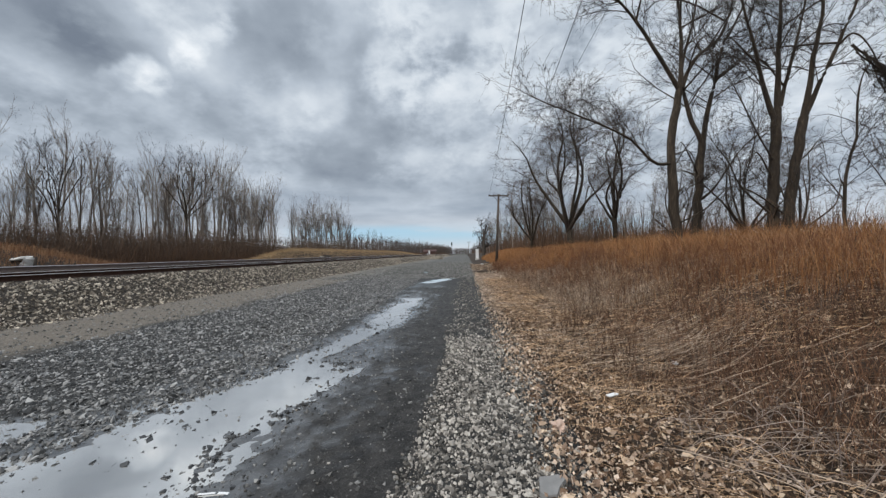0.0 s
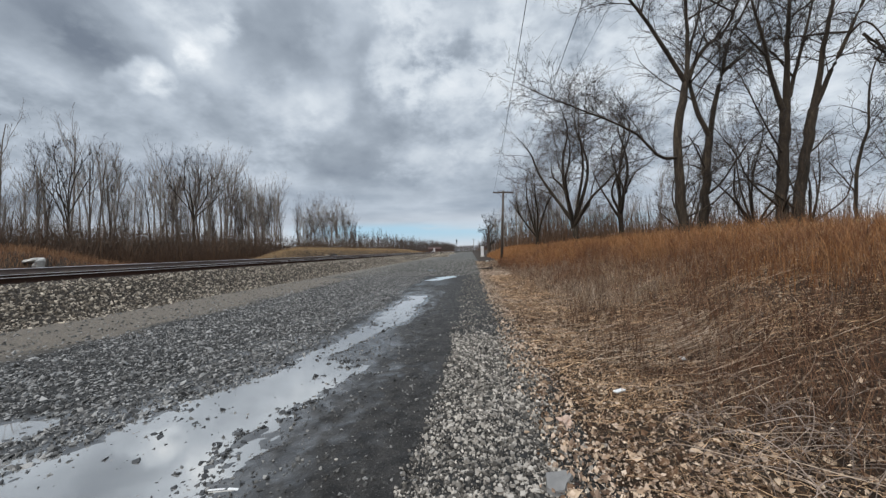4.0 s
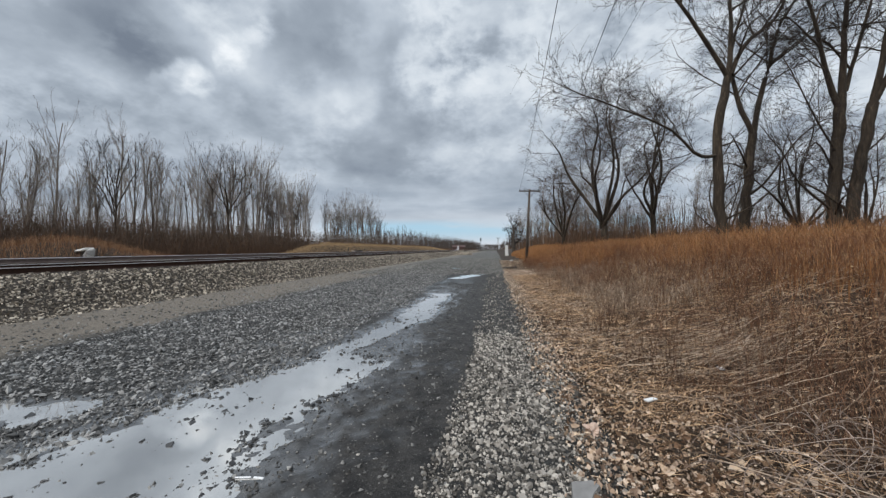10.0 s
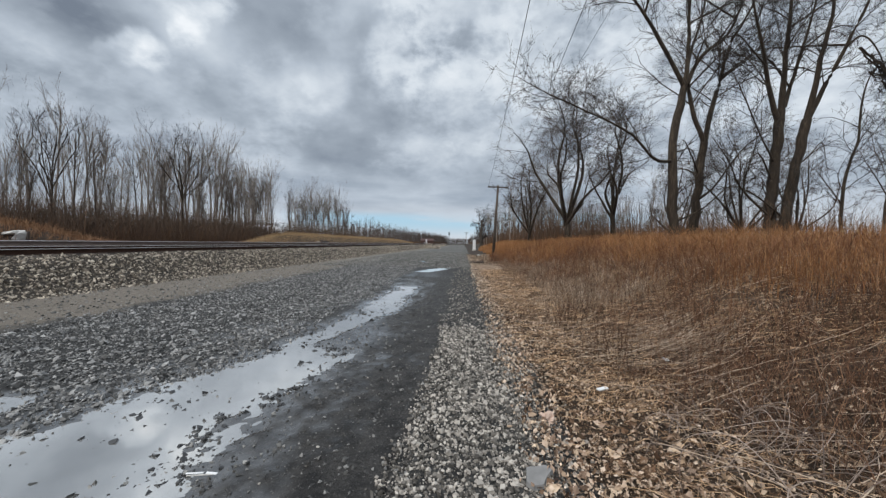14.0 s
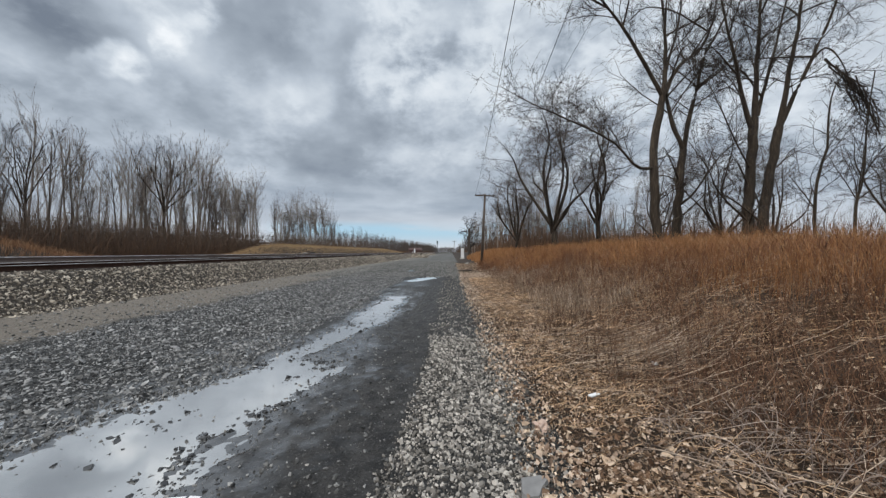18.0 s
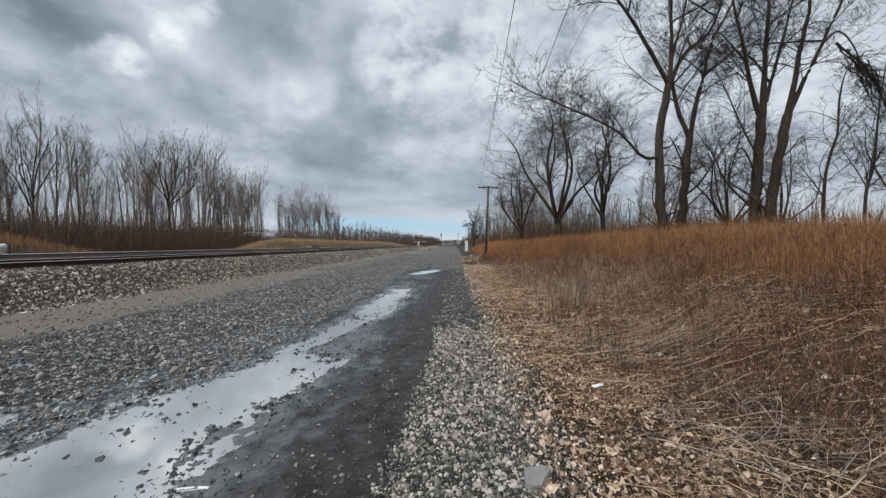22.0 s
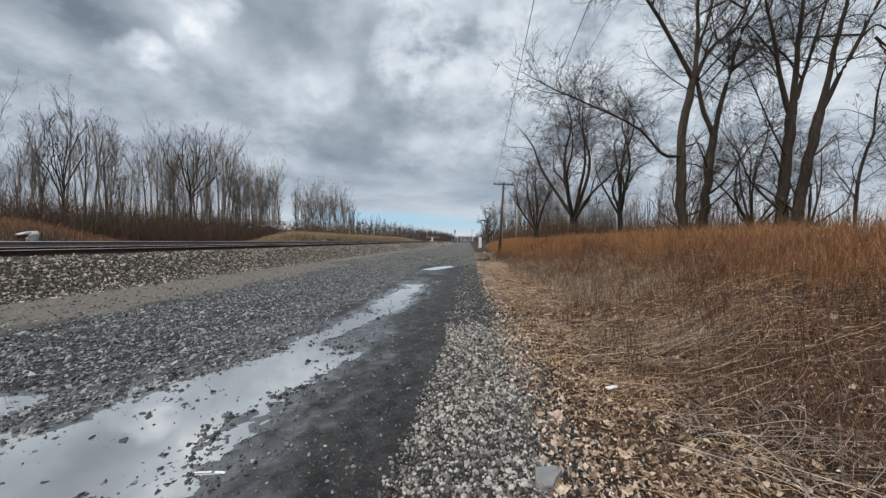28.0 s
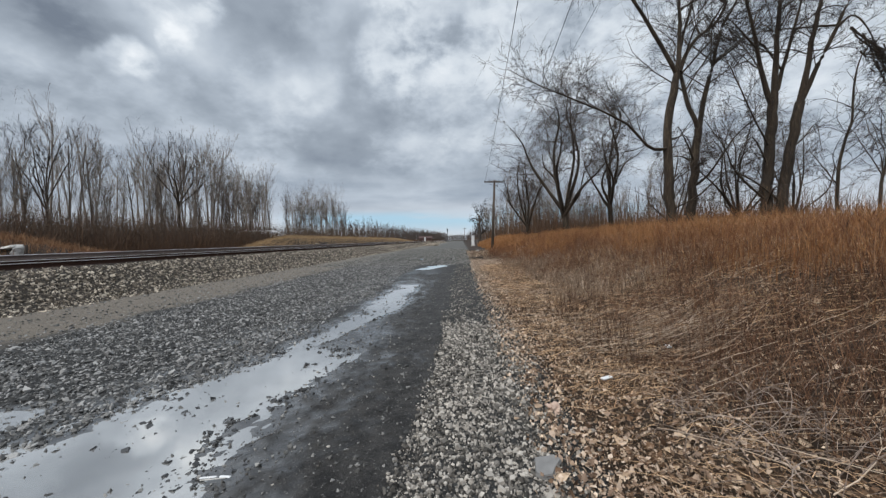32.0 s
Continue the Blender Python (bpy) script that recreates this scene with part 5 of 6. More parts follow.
def weed_clumps():
    rng = random.Random(31)
    w = Wood()
    for x, y, h, n in ((2.0, 4.5, 0.85, 34), (1.75, 4.9, 0.6, 20), (1.7, 6.6, 0.65, 26), (1.35, 7.2, 0.5, 20), (2.4, 5.6, 0.7, 26), (2.9, 4.4, 0.55, 18), (2.6, 7.4, 0.75, 30), (3.5, 5.4, 0.7, 24), (4.4, 4.2, 0.7, 24)):
        weed_clump(w, x, y, h, n, int(x * 100 + y * 10))
    for k in range(26):
        x, y = rng.uniform(1.9, 5.5), rng.uniform(5.5, 15)
        weed_clump(w, x, y, rng.uniform(0.45, 0.95), rng.randint(12, 26), 400 + k)
    tagged(new("weed_stems", w.mesh("crown", "weed_stems", WEED_STEM)), "clumps of upright dead brown weed stems in the verge", "weeds", kind="stuff")


def litter():
    """Fallen leaves and matted straw on the verge."""
    rng = np.random.default_rng(90)
    n = 68000
    x, y = scatter(rng, n, 0.3, 7, -0.5, 20, 1.9)
    keep = rng.random(n) < ease(x, 0.32, 0.75) * (1 - 0.8 * ease(x, 1.9, 4.0))
    x, y = x[keep], y[keep]
    n = len(x)
    size = rng.gamma(2.4, 0.0058, n).clip(0.006, 0.042)
    outline = np.array([(0, -1.1), (0.55, -0.45), (0.62, 0.35), (0, 1.05), (-0.6, 0.4), (-0.5, -0.5)])
    k = len(outline)
    cup = 0.18 + 0.35 * rng.random(n)
    co = np.zeros((n, k + 1, 3))
    co[:, :k, :2] = outline[None] * rng.uniform(0.4, 1.5, (n, k, 1))
    co[:, :k, 2] = cup[:, None] * (outline[None, :, 0] ** 2 * 1.4 + rng.normal(size=(n, k)) * 0.12)
    co *= size[:, None, None]
    v = np.einsum("nij,nkj->nki", turns(n, rng, 0.6), co) + np.stack([x, y, np.maximum(ground_z(x, y), road_z(x, y)) + 0.012 + rng.random(n) * 0.02], 1)[:, None, :]
    ring = np.array([[j, (j + 1) % k, k] for j in range(k)])
    near = np.argsort(np.hypot(x - 1.2, y - 2.6) - size * 14)[:300]
    far = np.setdiff1d(np.arange(n), near)
    f = (ring[None] + (np.arange(len(far)) * (k + 1))[:, None, None]).reshape(-1, 3)
    ob = new("fallen_leaves", fast_mesh("fallen_leaves", v[far].reshape(-1, 3), f, LEAF))
    ob.parent = GROUND
    tagged(ob, kind="stuff")
    for j in near:
        centre = v[j].mean(0)
        leaf = new("leaf", fast_mesh("leaf", v[j] - centre, ring, LEAF_ONE))
        leaf.location = centre
        leaf.parent = GROUND
    # crumbs of leaf and bark
    n = 100000
    x, y = scatter(rng, n, 0.3, 7, 0, 48, 2.8)
    keep = rng.random(n) < ease(x, 0.3, 0.75) * (1 - ease(x, 3.2, 4.2) * ease(y, 12, 16))
    x, y = x[keep], y[keep]
    n = len(x)
    s = rng.gamma(3, 0.0035, n).clip(0.004, 0.03) * (1 + 0.05 * np.maximum(y, 0))
    co = np.array([(-1, -0.5, 0), (0.1, -0.7, 0.15), (1, 0.1, 0), (-0.1, 0.6, 0.1)])[None] * s[:, None, None]
    vc = np.einsum("nij,nkj->nki", turns(n, rng, 0.6), co) + np.stack([x, y, np.maximum(ground_z(x, y), road_z(x, y)) + 0.01 + rng.random(n) * 0.025], 1)[:, None, :]
    fc = np.arange(n * 4).reshape(n, 4)
    ob = new("leaf_crumbs", fast_mesh("leaf_crumbs", vc.reshape(-1, 3), fc, LEAF))
    ob.parent = GROUND
    tagged(ob, kind="stuff")
    # pale broken leaves gathered along the edge of the gravel
    n = 46000
    x, y = scatter(rng, n, 0.35, 3.0, 1.0, 26, 1.5)
    keep = rng.random(n) < ease(x, 0.35, 0.7) * (1 - ease(x, 1.1 + 0.05 * y, 2.0 + 0.07 * y)) * (0.35 + 0.65 * ease(field(x, y, 1.3, 64), -0.3, 0.3))
    x, y = x[keep], y[keep]
    n = len(x)
    s = rng.gamma(3, 0.0045, n).clip(0.005, 0.03) * (1 + 0.04 * y)
    co = np.array([(-1, -0.5, 0), (0.1, -0.8, 0.2), (1, 0.1, 0), (-0.1, 0.7, 0.15)])[None] * s[:, None, None] * rng.uniform(0.6, 1.3, (n, 4, 1))
    vc = np.einsum("nij,nkj->nki", turns(n, rng, 0.6), co) + np.stack([x, y, np.maximum(ground_z(x, y), road_z(x, y)) + 0.02 + rng.random(n) * 0.025], 1)[:, None, :]
    ob = new("broken_leaves", fast_mesh("broken_leaves", vc.reshape(-1, 3), np.arange(n * 4).reshape(n, 4), LEAF_PALE))
    ob.parent = GROUND
    tagged(ob, kind="stuff")
    # straw lying flat in tufts
    n = 110000
    x, y = scatter(rng, n, 0.55, 8.0, -2.5, 20, 1.8)
    keep = rng.random(n) < ease(x, 0.6, 1.5) * (0.45 + 0.65 * (field(x, y, 0.7, 56) > -0.1)) * (1 - 0.85 * ease(x, 1.8, 2.8) * (1 - ease(y, 3.0, 5.0)))
    x, y = x[keep], y[keep]
    n = len(x)
    yaw = 2.4 * field(x, y, 0.5, 57) + rng.normal(size=n) * 0.9
    length = rng.gamma(2.2, 0.085, n).clip(0.03, 0.8)
    w = (0.0006 + 0.00022 * np.abs(y) + rng.random(n) * 0.0009) * np.where((rng.random(n) < 0.22) & (y > 3.2), 2.0, 0.9)
    bend = rng.normal(size=n) * 0.2
    z0 = ground_z(x, y) + 0.01 + rng.random(n) ** 2 * 0.14
    pts = []
    for t in (-0.5, 0.0, 0.5):
        a = yaw + bend * t * 4
        px, py = x + np.cos(a) * length * t, y + np.sin(a) * length * t
        pts.append(np.stack([px, py, np.maximum(ground_z(px, py) + 0.008, z0 + (0.02 if t == 0 else 0.0))], 1))
    nrm = np.stack([-np.sin(yaw) * w, np.cos(yaw) * w, w * 0.5], 1)
    v = np.stack([pts[0] - nrm, pts[0] + nrm, pts[1] + nrm, pts[1] - nrm, pts[2] + nrm * 0.5, pts[2] - nrm * 0.5], 1).reshape(-1, 3)
    i = np.arange(n)[:, None] * 6
    f = np.stack([i + [0, 1, 2, 3], i + [3, 2, 4, 5]], 1).reshape(-1, 4)
    ob = new("matted_straw", fast_mesh("matted_straw", v, f, STRAW))
    ob.parent = GROUND
    tagged(ob, kind="stuff")


bank_tree_twin()
bank_tree_forked()
vine_tree()
mid_trees()
woods()
far_woods()
undergrowth()
weed_clumps()
litter()


# ---- line-side things ----
def cylinder_bm(p, q, r0, r1, sides=12):
    bm = bmesh.new()
    p, q = Vector(p), Vector(q)
    m = Matrix.Translation((p + q) / 2) @ (q - p).to_track_quat("Z", "Y").to_matrix().to_4x4()
    bmesh.ops.create_cone(bm, cap_ends=True, segments=sides, radius1=r0, radius2=r1, depth=(q - p).length, matrix=m)
    return bm


def utility_pole():
    pole = tagged(new("utility_pole"), "old brown wooden utility pole with one crossarm", "utility pole", "utility poles")
    pole.location = (3.25, 39, -0.05)
    top = Vector((0.45, 0, 8.0))
    part("post", cylinder_bm((0, 0, -0.4), top, 0.16, 0.11), POLE, pole, smooth=True)
    part("crossarm", box_bm((2.15, 0.10, 0.13), (0.40, -0.14, 7.78), 0.012, Matrix.Rotation(radians(2), 4, "Y")), POLE, pole, "weathered wooden crossarm")
    for s in (-1, 1):
        part("brace", cylinder_bm((0.42 + s * 0.06, -0.2, 7.15), (0.42 + s * 0.55, -0.2, 7.72), 0.018, 0.018, 6), WIRE, pole, "thin metal brace")
        for k in (0.5, 0.98):
            part("insulator", cylinder_bm((0.40 + s * k, -0.14, 7.84), (0.40 + s * k, -0.14, 7.99), 0.045, 0.03, 8), GLASS, pole, "dark glass insulator")
    return pole


def wire(a, b, sag, thick=0.009):
    """A slack span between two points."""
    curve = bpy.data.curves.new("overhead_wire", "CURVE")
    curve.dimensions, curve.bevel_depth, curve.bevel_resolution = "3D", thick, 0
    s = curve.splines.new("POLY")
    s.points.add(24)
    for i in range(25):
        t = i / 24
        p = Vector(a).lerp(Vector(b), t) - Vector((0, 0, 4 * sag * t * (1 - t)))
        s.points[i].co = (*p, 1)
    curve.materials.append(WIRE)
    tagged(new("overhead_wire", curve), "thin dark overhead wire running along the verge", "wire", "overhead wires")


POLE_THING = utility_pole()
wire((2.68, 38.86, 7.95), (0.25, -22, 8.3), 0.9)
wire((4.62, 38.86, 7.88), (0.9, -22, 8.3), 0.9)
wire((4.15, 38.86, 7.90), (2.2, -22, 7.4), 0.9, 0.005)


def snag():
    """Dead trunk, dark with vine, with stubby cross branches."""
    w = Wood()
    rng = np.random.default_rng(31)
    spec = dict(DROOP, count=(0, 30, 8, 4), ratio=(0.4, 0.20, 0.4, 0.4), thin=0.016, stout=0.02)
    limb(w, [(0, 0, -0.3), (0.05, 0, 2.5), (0.12, 0, 4.8), (0.1, 0, 6.9)], 0.62, 0.30, 1, rng, spec)
    limb(w, [(0.1, 0, 5.6), (-0.9, 0, 6.2), (-1.7, 0, 6.3)], 0.2, 0.08, 1, rng, spec)
    limb(w, [(0.1, 0, 5.5), (0.9, 0, 6.4), (1.2, 0, 7.6)], 0.2, 0.08, 1, rng, spec)
    t = tree_thing(w, "dark dead trunk thick with vine beside the road", TIE, TWIG)
    t.location = (3.9, 80, 0)
    t = tree_thing(spreading(37, 9.5, 2.6, 0.45, 0.3, 6, dict(DROOP, count=(0, 10, 7, 4), thin=0.014, stout=0.014)), "small bushy leafless tree at the road's edge", TIE, TWIG)
    t.location = (4.3, 84, 0.1)


def relay_cabinet():
    cab = tagged(new("signal_cabinet"), "tall white metal signal cabinet on a concrete pad", "cabinet", "signal cabinets")
    cab.location = (2.45, 80, 0.05)
    part("pad", box_bm((0.9, 0.9, 0.45), (0, 0, 0.05), 0.02), CONCRETE, cab, "grey concrete pad")
    body = part("body", box_bm((0.66, 0.6, 2.0), (0, 0, 1.27), 0.02), WHITE, cab)
    door = part("door", box_bm((0.56, 0.02, 1.8), (0, -0.314, 1.28), 0.005), WHITE, cab, "flat white door")
    part("handle", box_bm((0.03, 0.04, 0.18), (0.2, -0.34, 1.25), 0.005), RUST, door, "dull metal handle")
    part("roof", box_bm((0.76, 0.7, 0.07), (0, 0, 2.31), 0.015), WHITE, cab)
    copy_thing(cab, pose(-21.5, 205, 0.7) @ Matrix.Scale(1.2, 4))
    small = copy_thing(cab, pose(-21.0, 190, 0.6) @ Matrix.Scale(0.55, 4))
    tagged(small, "low white metal equipment box beside the tracks")


snag()
relay_cabinet()
copy_thing(POLE_THING, pose(1.2, 200, -0.05))


def signal_mast():
    mast = tagged(new("railway_signal"), "thin grey railway signal mast with a dark head", "railway signal")
    mast.location = (-10.6, 262, 0.2)
    part("mast", cylinder_bm((0, 0, -0.3), (0, 0, 9.0), 0.16, 0.13, 8), WIRE, mast)
    part("signal_head", box_bm((0.9, 0.4, 2.2), (0, -0.2, 8.6), 0.08), GLASS, mast, "black signal head")
    part("ladder", box_bm((0.4, 0.06, 8.0), (0, 0.3, 4.2), 0.01), RUST, mast, "rusty ladder")


def stone_heap():
    """A low heap of ballast stone on the road's edge."""
    rng = np.random.default_rng(41)
    a, d = rng.uniform(0, 6.28, 900), np.sqrt(rng.random(900))
    x, y = np.cos(a) * d * 2.9, np.sin(a) * d * 1.6
    z = 1.25 * (1 - d) ** 0.8 * (1 + 0.25 * np.cos(a * 3)) + 0.05
    heap = tagged(new("gravel_heap"), "low grey heap of crushed stone by the tracks", "gravel heap")
    heap.location = (-9.3, 98, 0.0)
    strew("stones", x, y, z, rng.uniform(0.1, 0.24, 900), STONE_BALLAST, heap, rng, 12)
    gx, gy = np.meshgrid(np.linspace(-3, 3, 25), np.linspace(-1.8, 1.8, 17))
    r = np.clip(np.hypot(gx / 3, gy / 1.7), 0, 1)
    verts = np.stack([gx, gy, 1.2 * (1 - r) ** 0.8 - 0.15], -1).reshape(-1, 3)
    i = (np.arange(16)[:, None] * 25 + np.arange(24)[None, :]).ravel()
    under(new("core", fast_mesh("core", verts, np.stack([i, i + 1, i + 26, i + 25], 1), BALLAST_BED, True)), heap)


def house(x, y, turn, size, wall, roof, label, windows=3):
    """A long low building with a gabled roof."""
    w, d, h = size
    ob = tagged(new("building"), label, "building")
    ob.matrix_basis = pose(x, y, float(ground_z(np.array(x), np.array(y))) - 0.05, 0, 0, turn)
    part("walls", box_bm((w, d, h), (0, 0, h / 2), 0.02), wall, ob)
    bm = bmesh.new()
    e, rise = 0.35, d * 0.22
    v = [bm.verts.new(p) for p in ((-w / 2 - e, -d / 2 - e, h), (w / 2 + e, -d / 2 - e, h), (w / 2 + e, d / 2 + e, h), (-w / 2 - e, d / 2 + e, h), (-w / 2 - e, 0, h + rise), (w / 2 + e, 0, h + rise))]
    for f in ((0, 1, 5, 4), (2, 3, 4, 5), (0, 4, 3), (1, 2, 5), (3, 2, 1, 0)):
        bm.faces.new([v[k] for k in f])
    part("roof", bm, roof, ob)
    for side in (-1, 1):
        for k in range(windows):
            cx = (k + 0.5) / windows * w - w / 2
            win = part("window", box_bm((1.1, 0.06, 1.0), (cx, side * (d / 2 + 0.02), h * 0.58)), WHITE, ob, "white window frame")
            part("pane", box_bm((0.9, 0.03, 0.8), (cx, side * (d / 2 + 0.06), h * 0.58)), GLASS, win, "dark glass pane")
    return ob


signal_mast()
stone_heap()
house(-55, 93, 62, (9, 5, 4.2), WHITE, WHITE, "long white building half hidden among bare trees", 4)
house(-24.5, 238, 5, (8, 6, 2.6), RED, RED, "small dull red shed far along the tracks", 0)


def placed(bm, m):
    bmesh.ops.transform(bm, matrix=m, verts=bm.verts[:])
    return bm


def concrete_block():
    """A tilted broken slab on a lump, with a stub of dark timber."""
    ob = tagged(new("concrete_block"), "broken pale concrete slab on dark rubble beyond the tracks", "rubble")
    ob.location = (-24.0, 17.6, float(ground_z(np.array(-24.0), np.array(17.6))) - 0.05)
    part("slab", placed(lump_bm((0.46, 0.4, 0.11), 5, 3, 0.16), pose(-0.05, 0, 0.46, 6, -9, 0)), CONCRETE, ob, "pale broken concrete")
    part("leg", placed(lump_bm((0.13, 0.33, 0.3), 6, 3, 0.16), pose(0.36, 0, 0.22, 0, 14, 0)), CONCRETE, ob, "pale broken concrete")
    part("rubble", placed(lump_bm((0.40, 0.36, 0.24), 7, 3, 0.22), pose(-0.1, 0.05, 0.17)), TIE, ob, "dark rubble")
    part("stub", cylinder_bm((0.60, 0.1, 0), (0.68, 0.1, 0.55), 0.08, 0.06, 8), TIE, ob, "dark timber stub")


def tie_heap(x, y, turn, seed, n=7):
    """Discarded ties thrown in a low heap."""
    rng = random.Random(seed)
    ob = tagged(new("discarded_ties"), "low heap of old grey-brown railway ties", "timber", "heaps of old ties")
    ob.matrix_basis = pose(x, y, float(ground_z(np.array(x), np.array(y))), 0, 0, turn)
    for k in range(n):
        m = pose(rng.uniform(-0.5, 0.5), (k % 4) * 0.34 - 0.5, 0.10 + 0.2 * (k // 4), rng.uniform(-4, 4), rng.uniform(-5, 5), rng.uniform(-14, 14))
        part("old_tie", box_bm((2.5, 0.23, 0.18), (0, 0, 0), 0.02, m), CONCRETE if k == 2 else POLE, ob)


tie_heap(-23.6, 35, 80, 1)
tie_heap(-23.4, 26, 95, 2, 5)
tie_heap(-23.6, 58, 85, 3, 6)


# ---- small things on the verge and the road ----
def lump_bm(size, seed, sub=2, rough=0.18):
    rng = random.Random(seed)
    bm = bmesh.new()
    bmesh.ops.create_icosphere(bm, subdivisions=sub, radius=1)
    for v in bm.verts:
        n = noise.noise(v.co * 1.7 + Vector((seed, 0, 0)))
        v.co *= 1 + rough * 2 * n + rng.uniform(-rough, rough) * 0.3
        v.co = Vector((v.co.x * size[0], v.co.y * size[1], v.co.z * size[2]))
    return bm


def slab_bm():
    bm = bmesh.new()
    bmesh.ops.create_cone(bm, cap_ends=True, cap_tris=False, segments=9, radius1=0.105, radius2=0.095, depth=0.035)
    return bm


def small_things():
    slab = tagged(part("stone_slab", slab_bm(), SLATE, None), "flat grey slab of stone lying in the gravel", "stone slab")
    bm = bmesh.new()
    bm.from_mesh(slab.data)
    for v in bm.verts:
        a = math.atan2(v.co.y, v.co.x)
        k = 0.9 + 0.16 * math.sin(a * 3 + 0.6) + 0.10 * math.sin(a * 5 + 2.0)
        v.co.x = v.co.x * k + v.co.y * 0.35
        v.co.y *= k
        v.co.z *= 0.8 + 0.4 * noise.noise(v.co * 25)
    bm.to_mesh(slab.data)
    bm.free()
    slab.matrix_basis = pose(0.50, 2.27, 0.065, 4, -5, 12)
    rag = tagged(part("crumpled_paper", lump_bm((0.06, 0.06, 0.05), 3, 3, 0.42), PINK, None), "crumpled pale pinkish scrap of paper", "litter")
    rag.location = (0.74, 3.03, 0.06)
    tagged(part("litter", box_bm((0.13, 0.05, 0.02), (1.42, 3.62, 0.105), 0.006, Matrix.Rotation(0.5, 4, "Z")), WHITE, None), "white scrap of plastic in the dry grass", "litter", "white scraps")
    tagged(part("litter", box_bm((0.10, 0.06, 0.02), (2.55, 4.55, float(ground_z(np.array(2.55), np.array(4.55))) + 0.085), 0.006, Matrix.Rotation(1.2, 4, "Z")), WHITE, None), "white scrap of plastic in the dry grass", "litter", "white scraps")
    strip = tagged(new("plastic_strip"), "broken white plastic strip at the puddle's edge", "litter")
    strip.location = (-1.66, 2.17, 0.034)
    part("strip", box_bm((0.11, 0.015, 0.005), (-0.055, 0.004, 0), 0.002, Matrix.Rotation(0.16, 4, "Z")), WHITE, strip)
    part("strip", box_bm((0.075, 0.018, 0.005), (0.058, 0.006, 0.004), 0.002, Matrix.Rotation(-0.05, 4, "Z") @ Matrix.Rotation(0.2, 4, "X")), WHITE, strip)
    part("torn_edge", box_bm((0.16, 0.006, 0.008), (-0.01, -0.015, 0.001), 0.002, Matrix.Rotation(0.16, 4, "Z")), CONCRETE, strip, "dirty torn edge")
    log = tagged(part("log", cylinder_bm((0.55, 28.0, 0.06), (1.6, 28.3, 0.09), 0.08, 0.06, 10), TIE, None), "dark wet log lying across the verge", "log")
    tagged(part("litter", lump_bm((0.2, 0.15, 0.1), 8, 2), CONCRETE, None), "white rubbish on the verge", "litter", "white scraps").location = (1.9, 44, 0.15)
    # larger single stones standing out of the mud
    rng = random.Random(9)
    for k in range(26):
        x, y = rng.uniform(-1.8, -0.5), rng.uniform(1.7, 6.5)
        s = rng.uniform(0.007, 0.019)
        st = tagged(part("loose_stone", lump_bm((s, s * 0.8, s * 0.55), 20 + k, 1, 0.3), STONE_ONE, None), "pale loose stone in the dark mud", "stone", "loose stones in the mud")
        st.matrix_basis = pose(x, y, float(road_z(np.array(x), np.array(y))) + s * 0.3, 0, 0, rng.uniform(0, 360))


def vines_on_ground():
    """Curling pale runners and twigs on the verge."""
    rng = np.random.default_rng(55)
    w, bare = Wood(), Wood()
    for k in range(500):
        near = k < 110
        x, y = (rng.uniform(1.6, 3.0), rng.uniform(1.9, 3.2)) if near else (rng.uniform(1.2, 6.5), rng.uniform(1.5, 11))
        yaw, curl = rng.uniform(0, 6.28), rng.normal() * (0.2 if near else 0.35)
        pts = [np.array([x, y, 0.0])]
        length = rng.uniform(0.25, 0.9) if near else rng.uniform(0.4, 1.6)
        for s in range(9):
            yaw += curl + rng.normal() * 0.12
            pts.append(pts[-1] + np.array([math.cos(yaw), math.sin(yaw), 0]) * length / 9)
        pts = np.array(pts)
        pts[:, 2] = ground_z(pts[:, 0], pts[:, 1]) + 0.02 + np.sin(np.linspace(0, math.pi, 10)) * rng.uniform(0.02, 0.3 if near else 0.22)
        r = rng.uniform(0.0016, 0.0042) if near else rng.uniform(0.0012, 0.0028) * (1 + 0.05 * y)
        (bare if near else w).tube("crown", pts, np.linspace(r, r * 0.5, 10), 5 if near else 4)
    ob = new("dry_runners", w.mesh("crown", "dry_runners", RUNNER))
    tagged(ob, "curling pale dry runners and twigs on the verge", "twigs", kind="stuff")
    tagged(new("bare_vines", bare.mesh("crown", "bare_vines", VINE)), "tangle of grey leafless vine stems on the verge", "vines", kind="stuff")


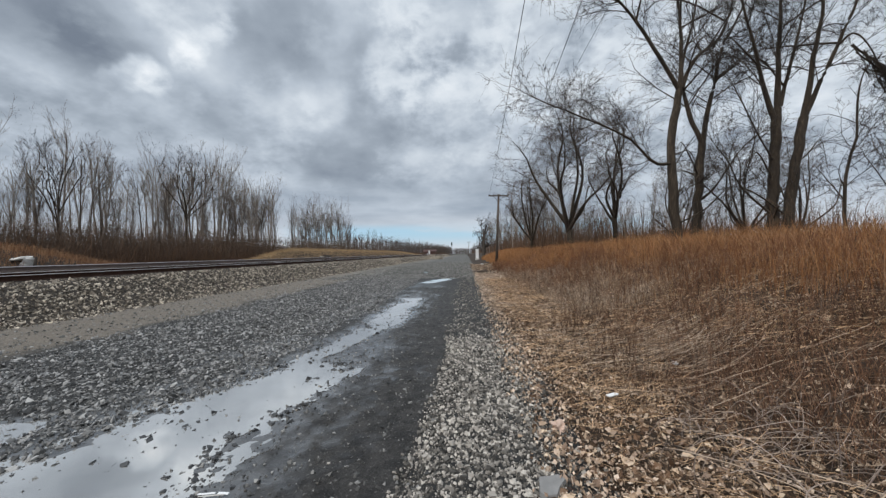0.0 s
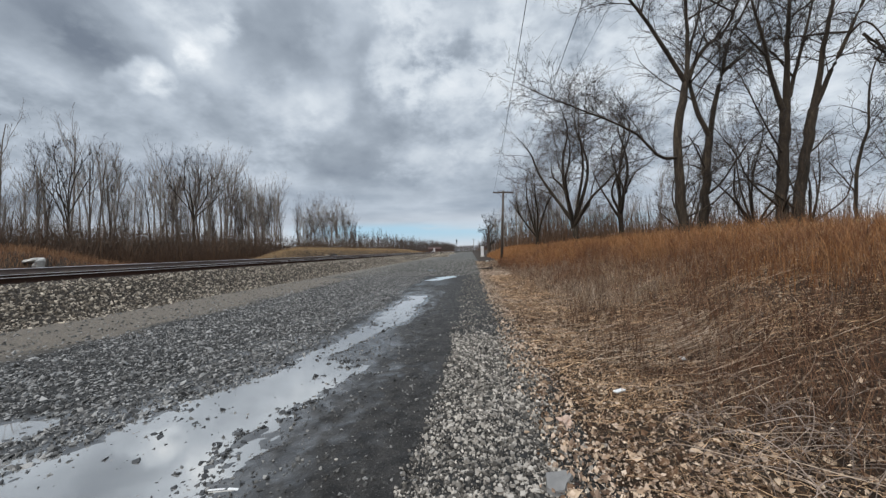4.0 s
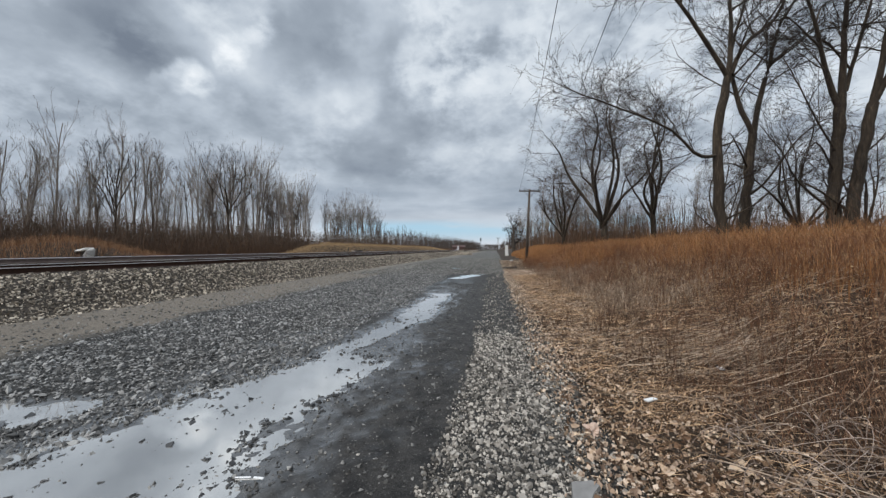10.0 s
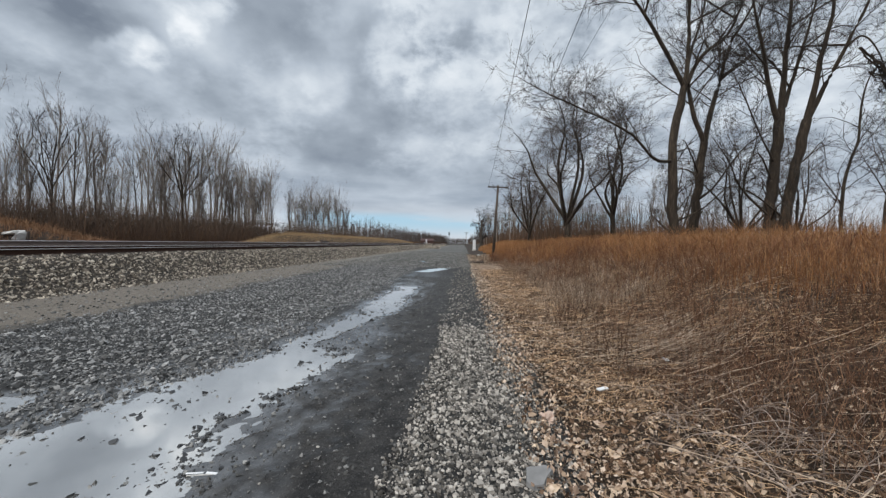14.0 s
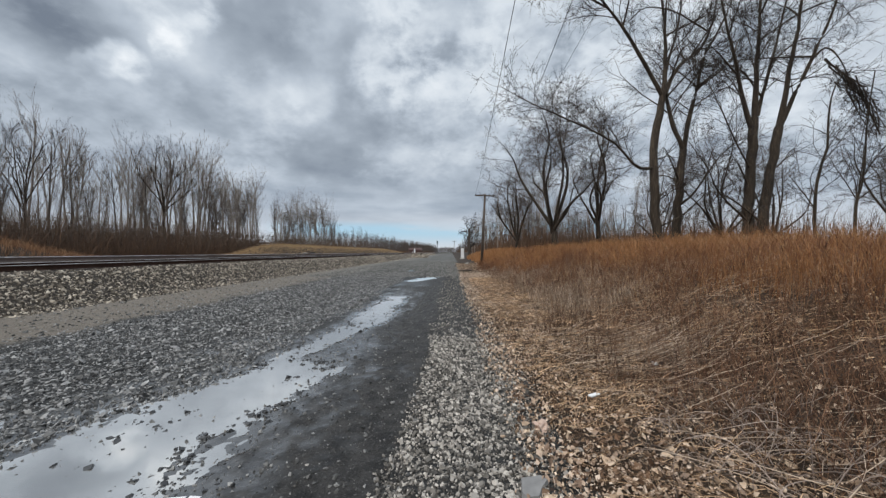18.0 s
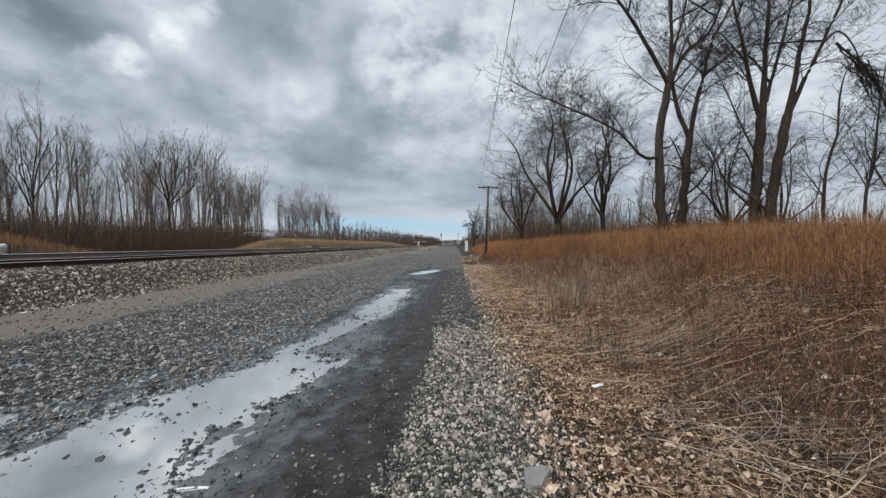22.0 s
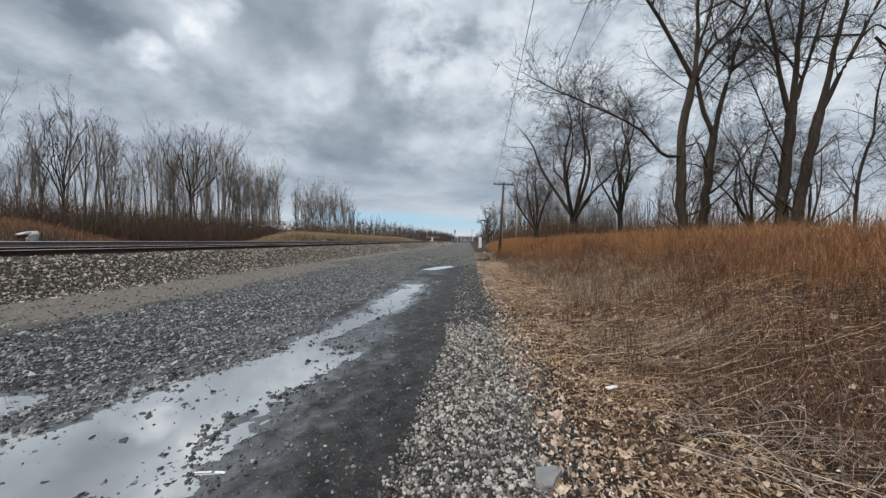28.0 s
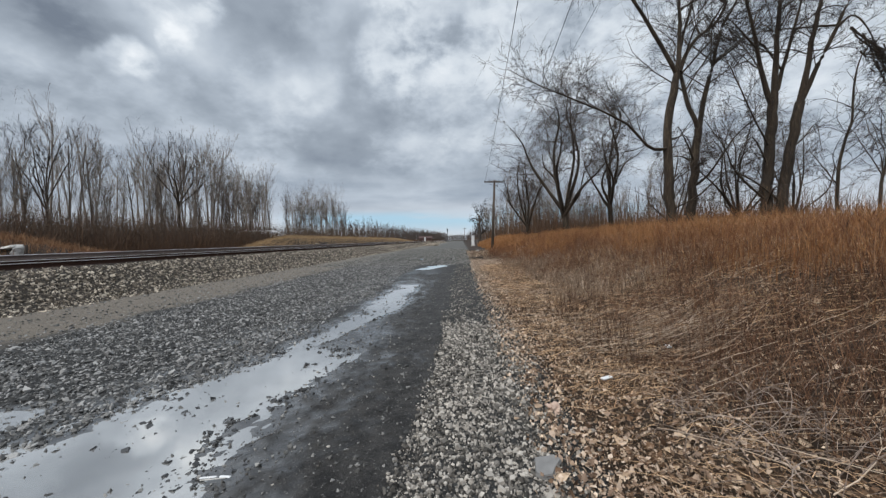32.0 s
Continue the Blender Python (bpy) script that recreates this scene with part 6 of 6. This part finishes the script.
def corner_weeds():
    """Low dark weeds nearest to the road's edge of the slope."""
    rng = np.random.default_rng(58)
    n = 17000
    x, y = rng.uniform(1.6, 5.0, n), rng.uniform(0.8, 4.4, n)
    keep = rng.random(n) < ease(x + 0.35 * y, 2.6, 3.9)
    x, y = x[keep], y[keep]
    stems("low_weeds", x, y, ground_z(x, y) - 0.02, rng.gamma(3, 0.07, len(x)).clip(0.05, 0.45), rng.uniform(0.0015, 0.004, len(x)), 0.95, WEED, rng, "low dull brown weeds on the verge", "weeds")


def laid_straw():
    """Long pale stalks pressed down the same way, and dry seed heads among the weeds."""
    rng = np.random.default_rng(57)
    w = Wood()
    for k in range(580):
        if k % 3 == 0:
            x, y = rng.normal(2.9, 0.5), rng.normal(5.0, 0.6)
        else:
            x, y = rng.uniform(1.6, 7.0), rng.uniform(2.2, 9.5)
        yaw = rng.normal(0.16, 0.3 if k % 3 == 0 else 0.8)
        length = rng.uniform(0.4, 1.2)
        t = np.linspace(-0.5, 0.5, 7)
        px, py = x + np.cos(yaw + t * 0.5) * length * t, y + np.sin(yaw + t * 0.5) * length * t
        pz = ground_z(px, py) + 0.05 + (0.25 - t * t) * rng.uniform(0.05, 0.5) + np.maximum(t, 0) * rng.uniform(0, 0.25)
        r = rng.uniform(0.0018, 0.0044) * (1 + 0.08 * y)
        w.tube("crown", np.stack([px, py, pz], 1), np.linspace(r, r * 0.5, 7), 3)
    tagged(new("pressed_straw", w.mesh("crown", "pressed_straw", RUNNER)), "long pale stalks pressed down on the slope", "straw", kind="stuff")
    n = 7000
    x, y = rng.uniform(3.2, 8.0, n), rng.uniform(0.5, 13, n)
    s = rng.uniform(0.004, 0.009, n) * (1 + 0.05 * y)
    co = np.array([(-1, -0.6, 0), (0.6, -0.8, 0.4), (1, 0.5, 0), (-0.4, 0.8, 0.3)])[None] * s[:, None, None]
    v = np.einsum("nij,nkj->nki", turns(n, rng), co) + np.stack([x, y, ground_z(x, y) + rng.uniform(0.12, 0.6, n)], 1)[:, None, :]
    tagged(new("seed_heads", fast_mesh("seed_heads", v.reshape(-1, 3), np.arange(n * 4).reshape(n, 4), GRASS_PALE)), "pale dry seed heads among the weeds", "weeds", kind="stuff")


small_things()
vines_on_ground()
corner_weeds()
laid_straw()
concrete_block()


def motions():
    pass


motions()
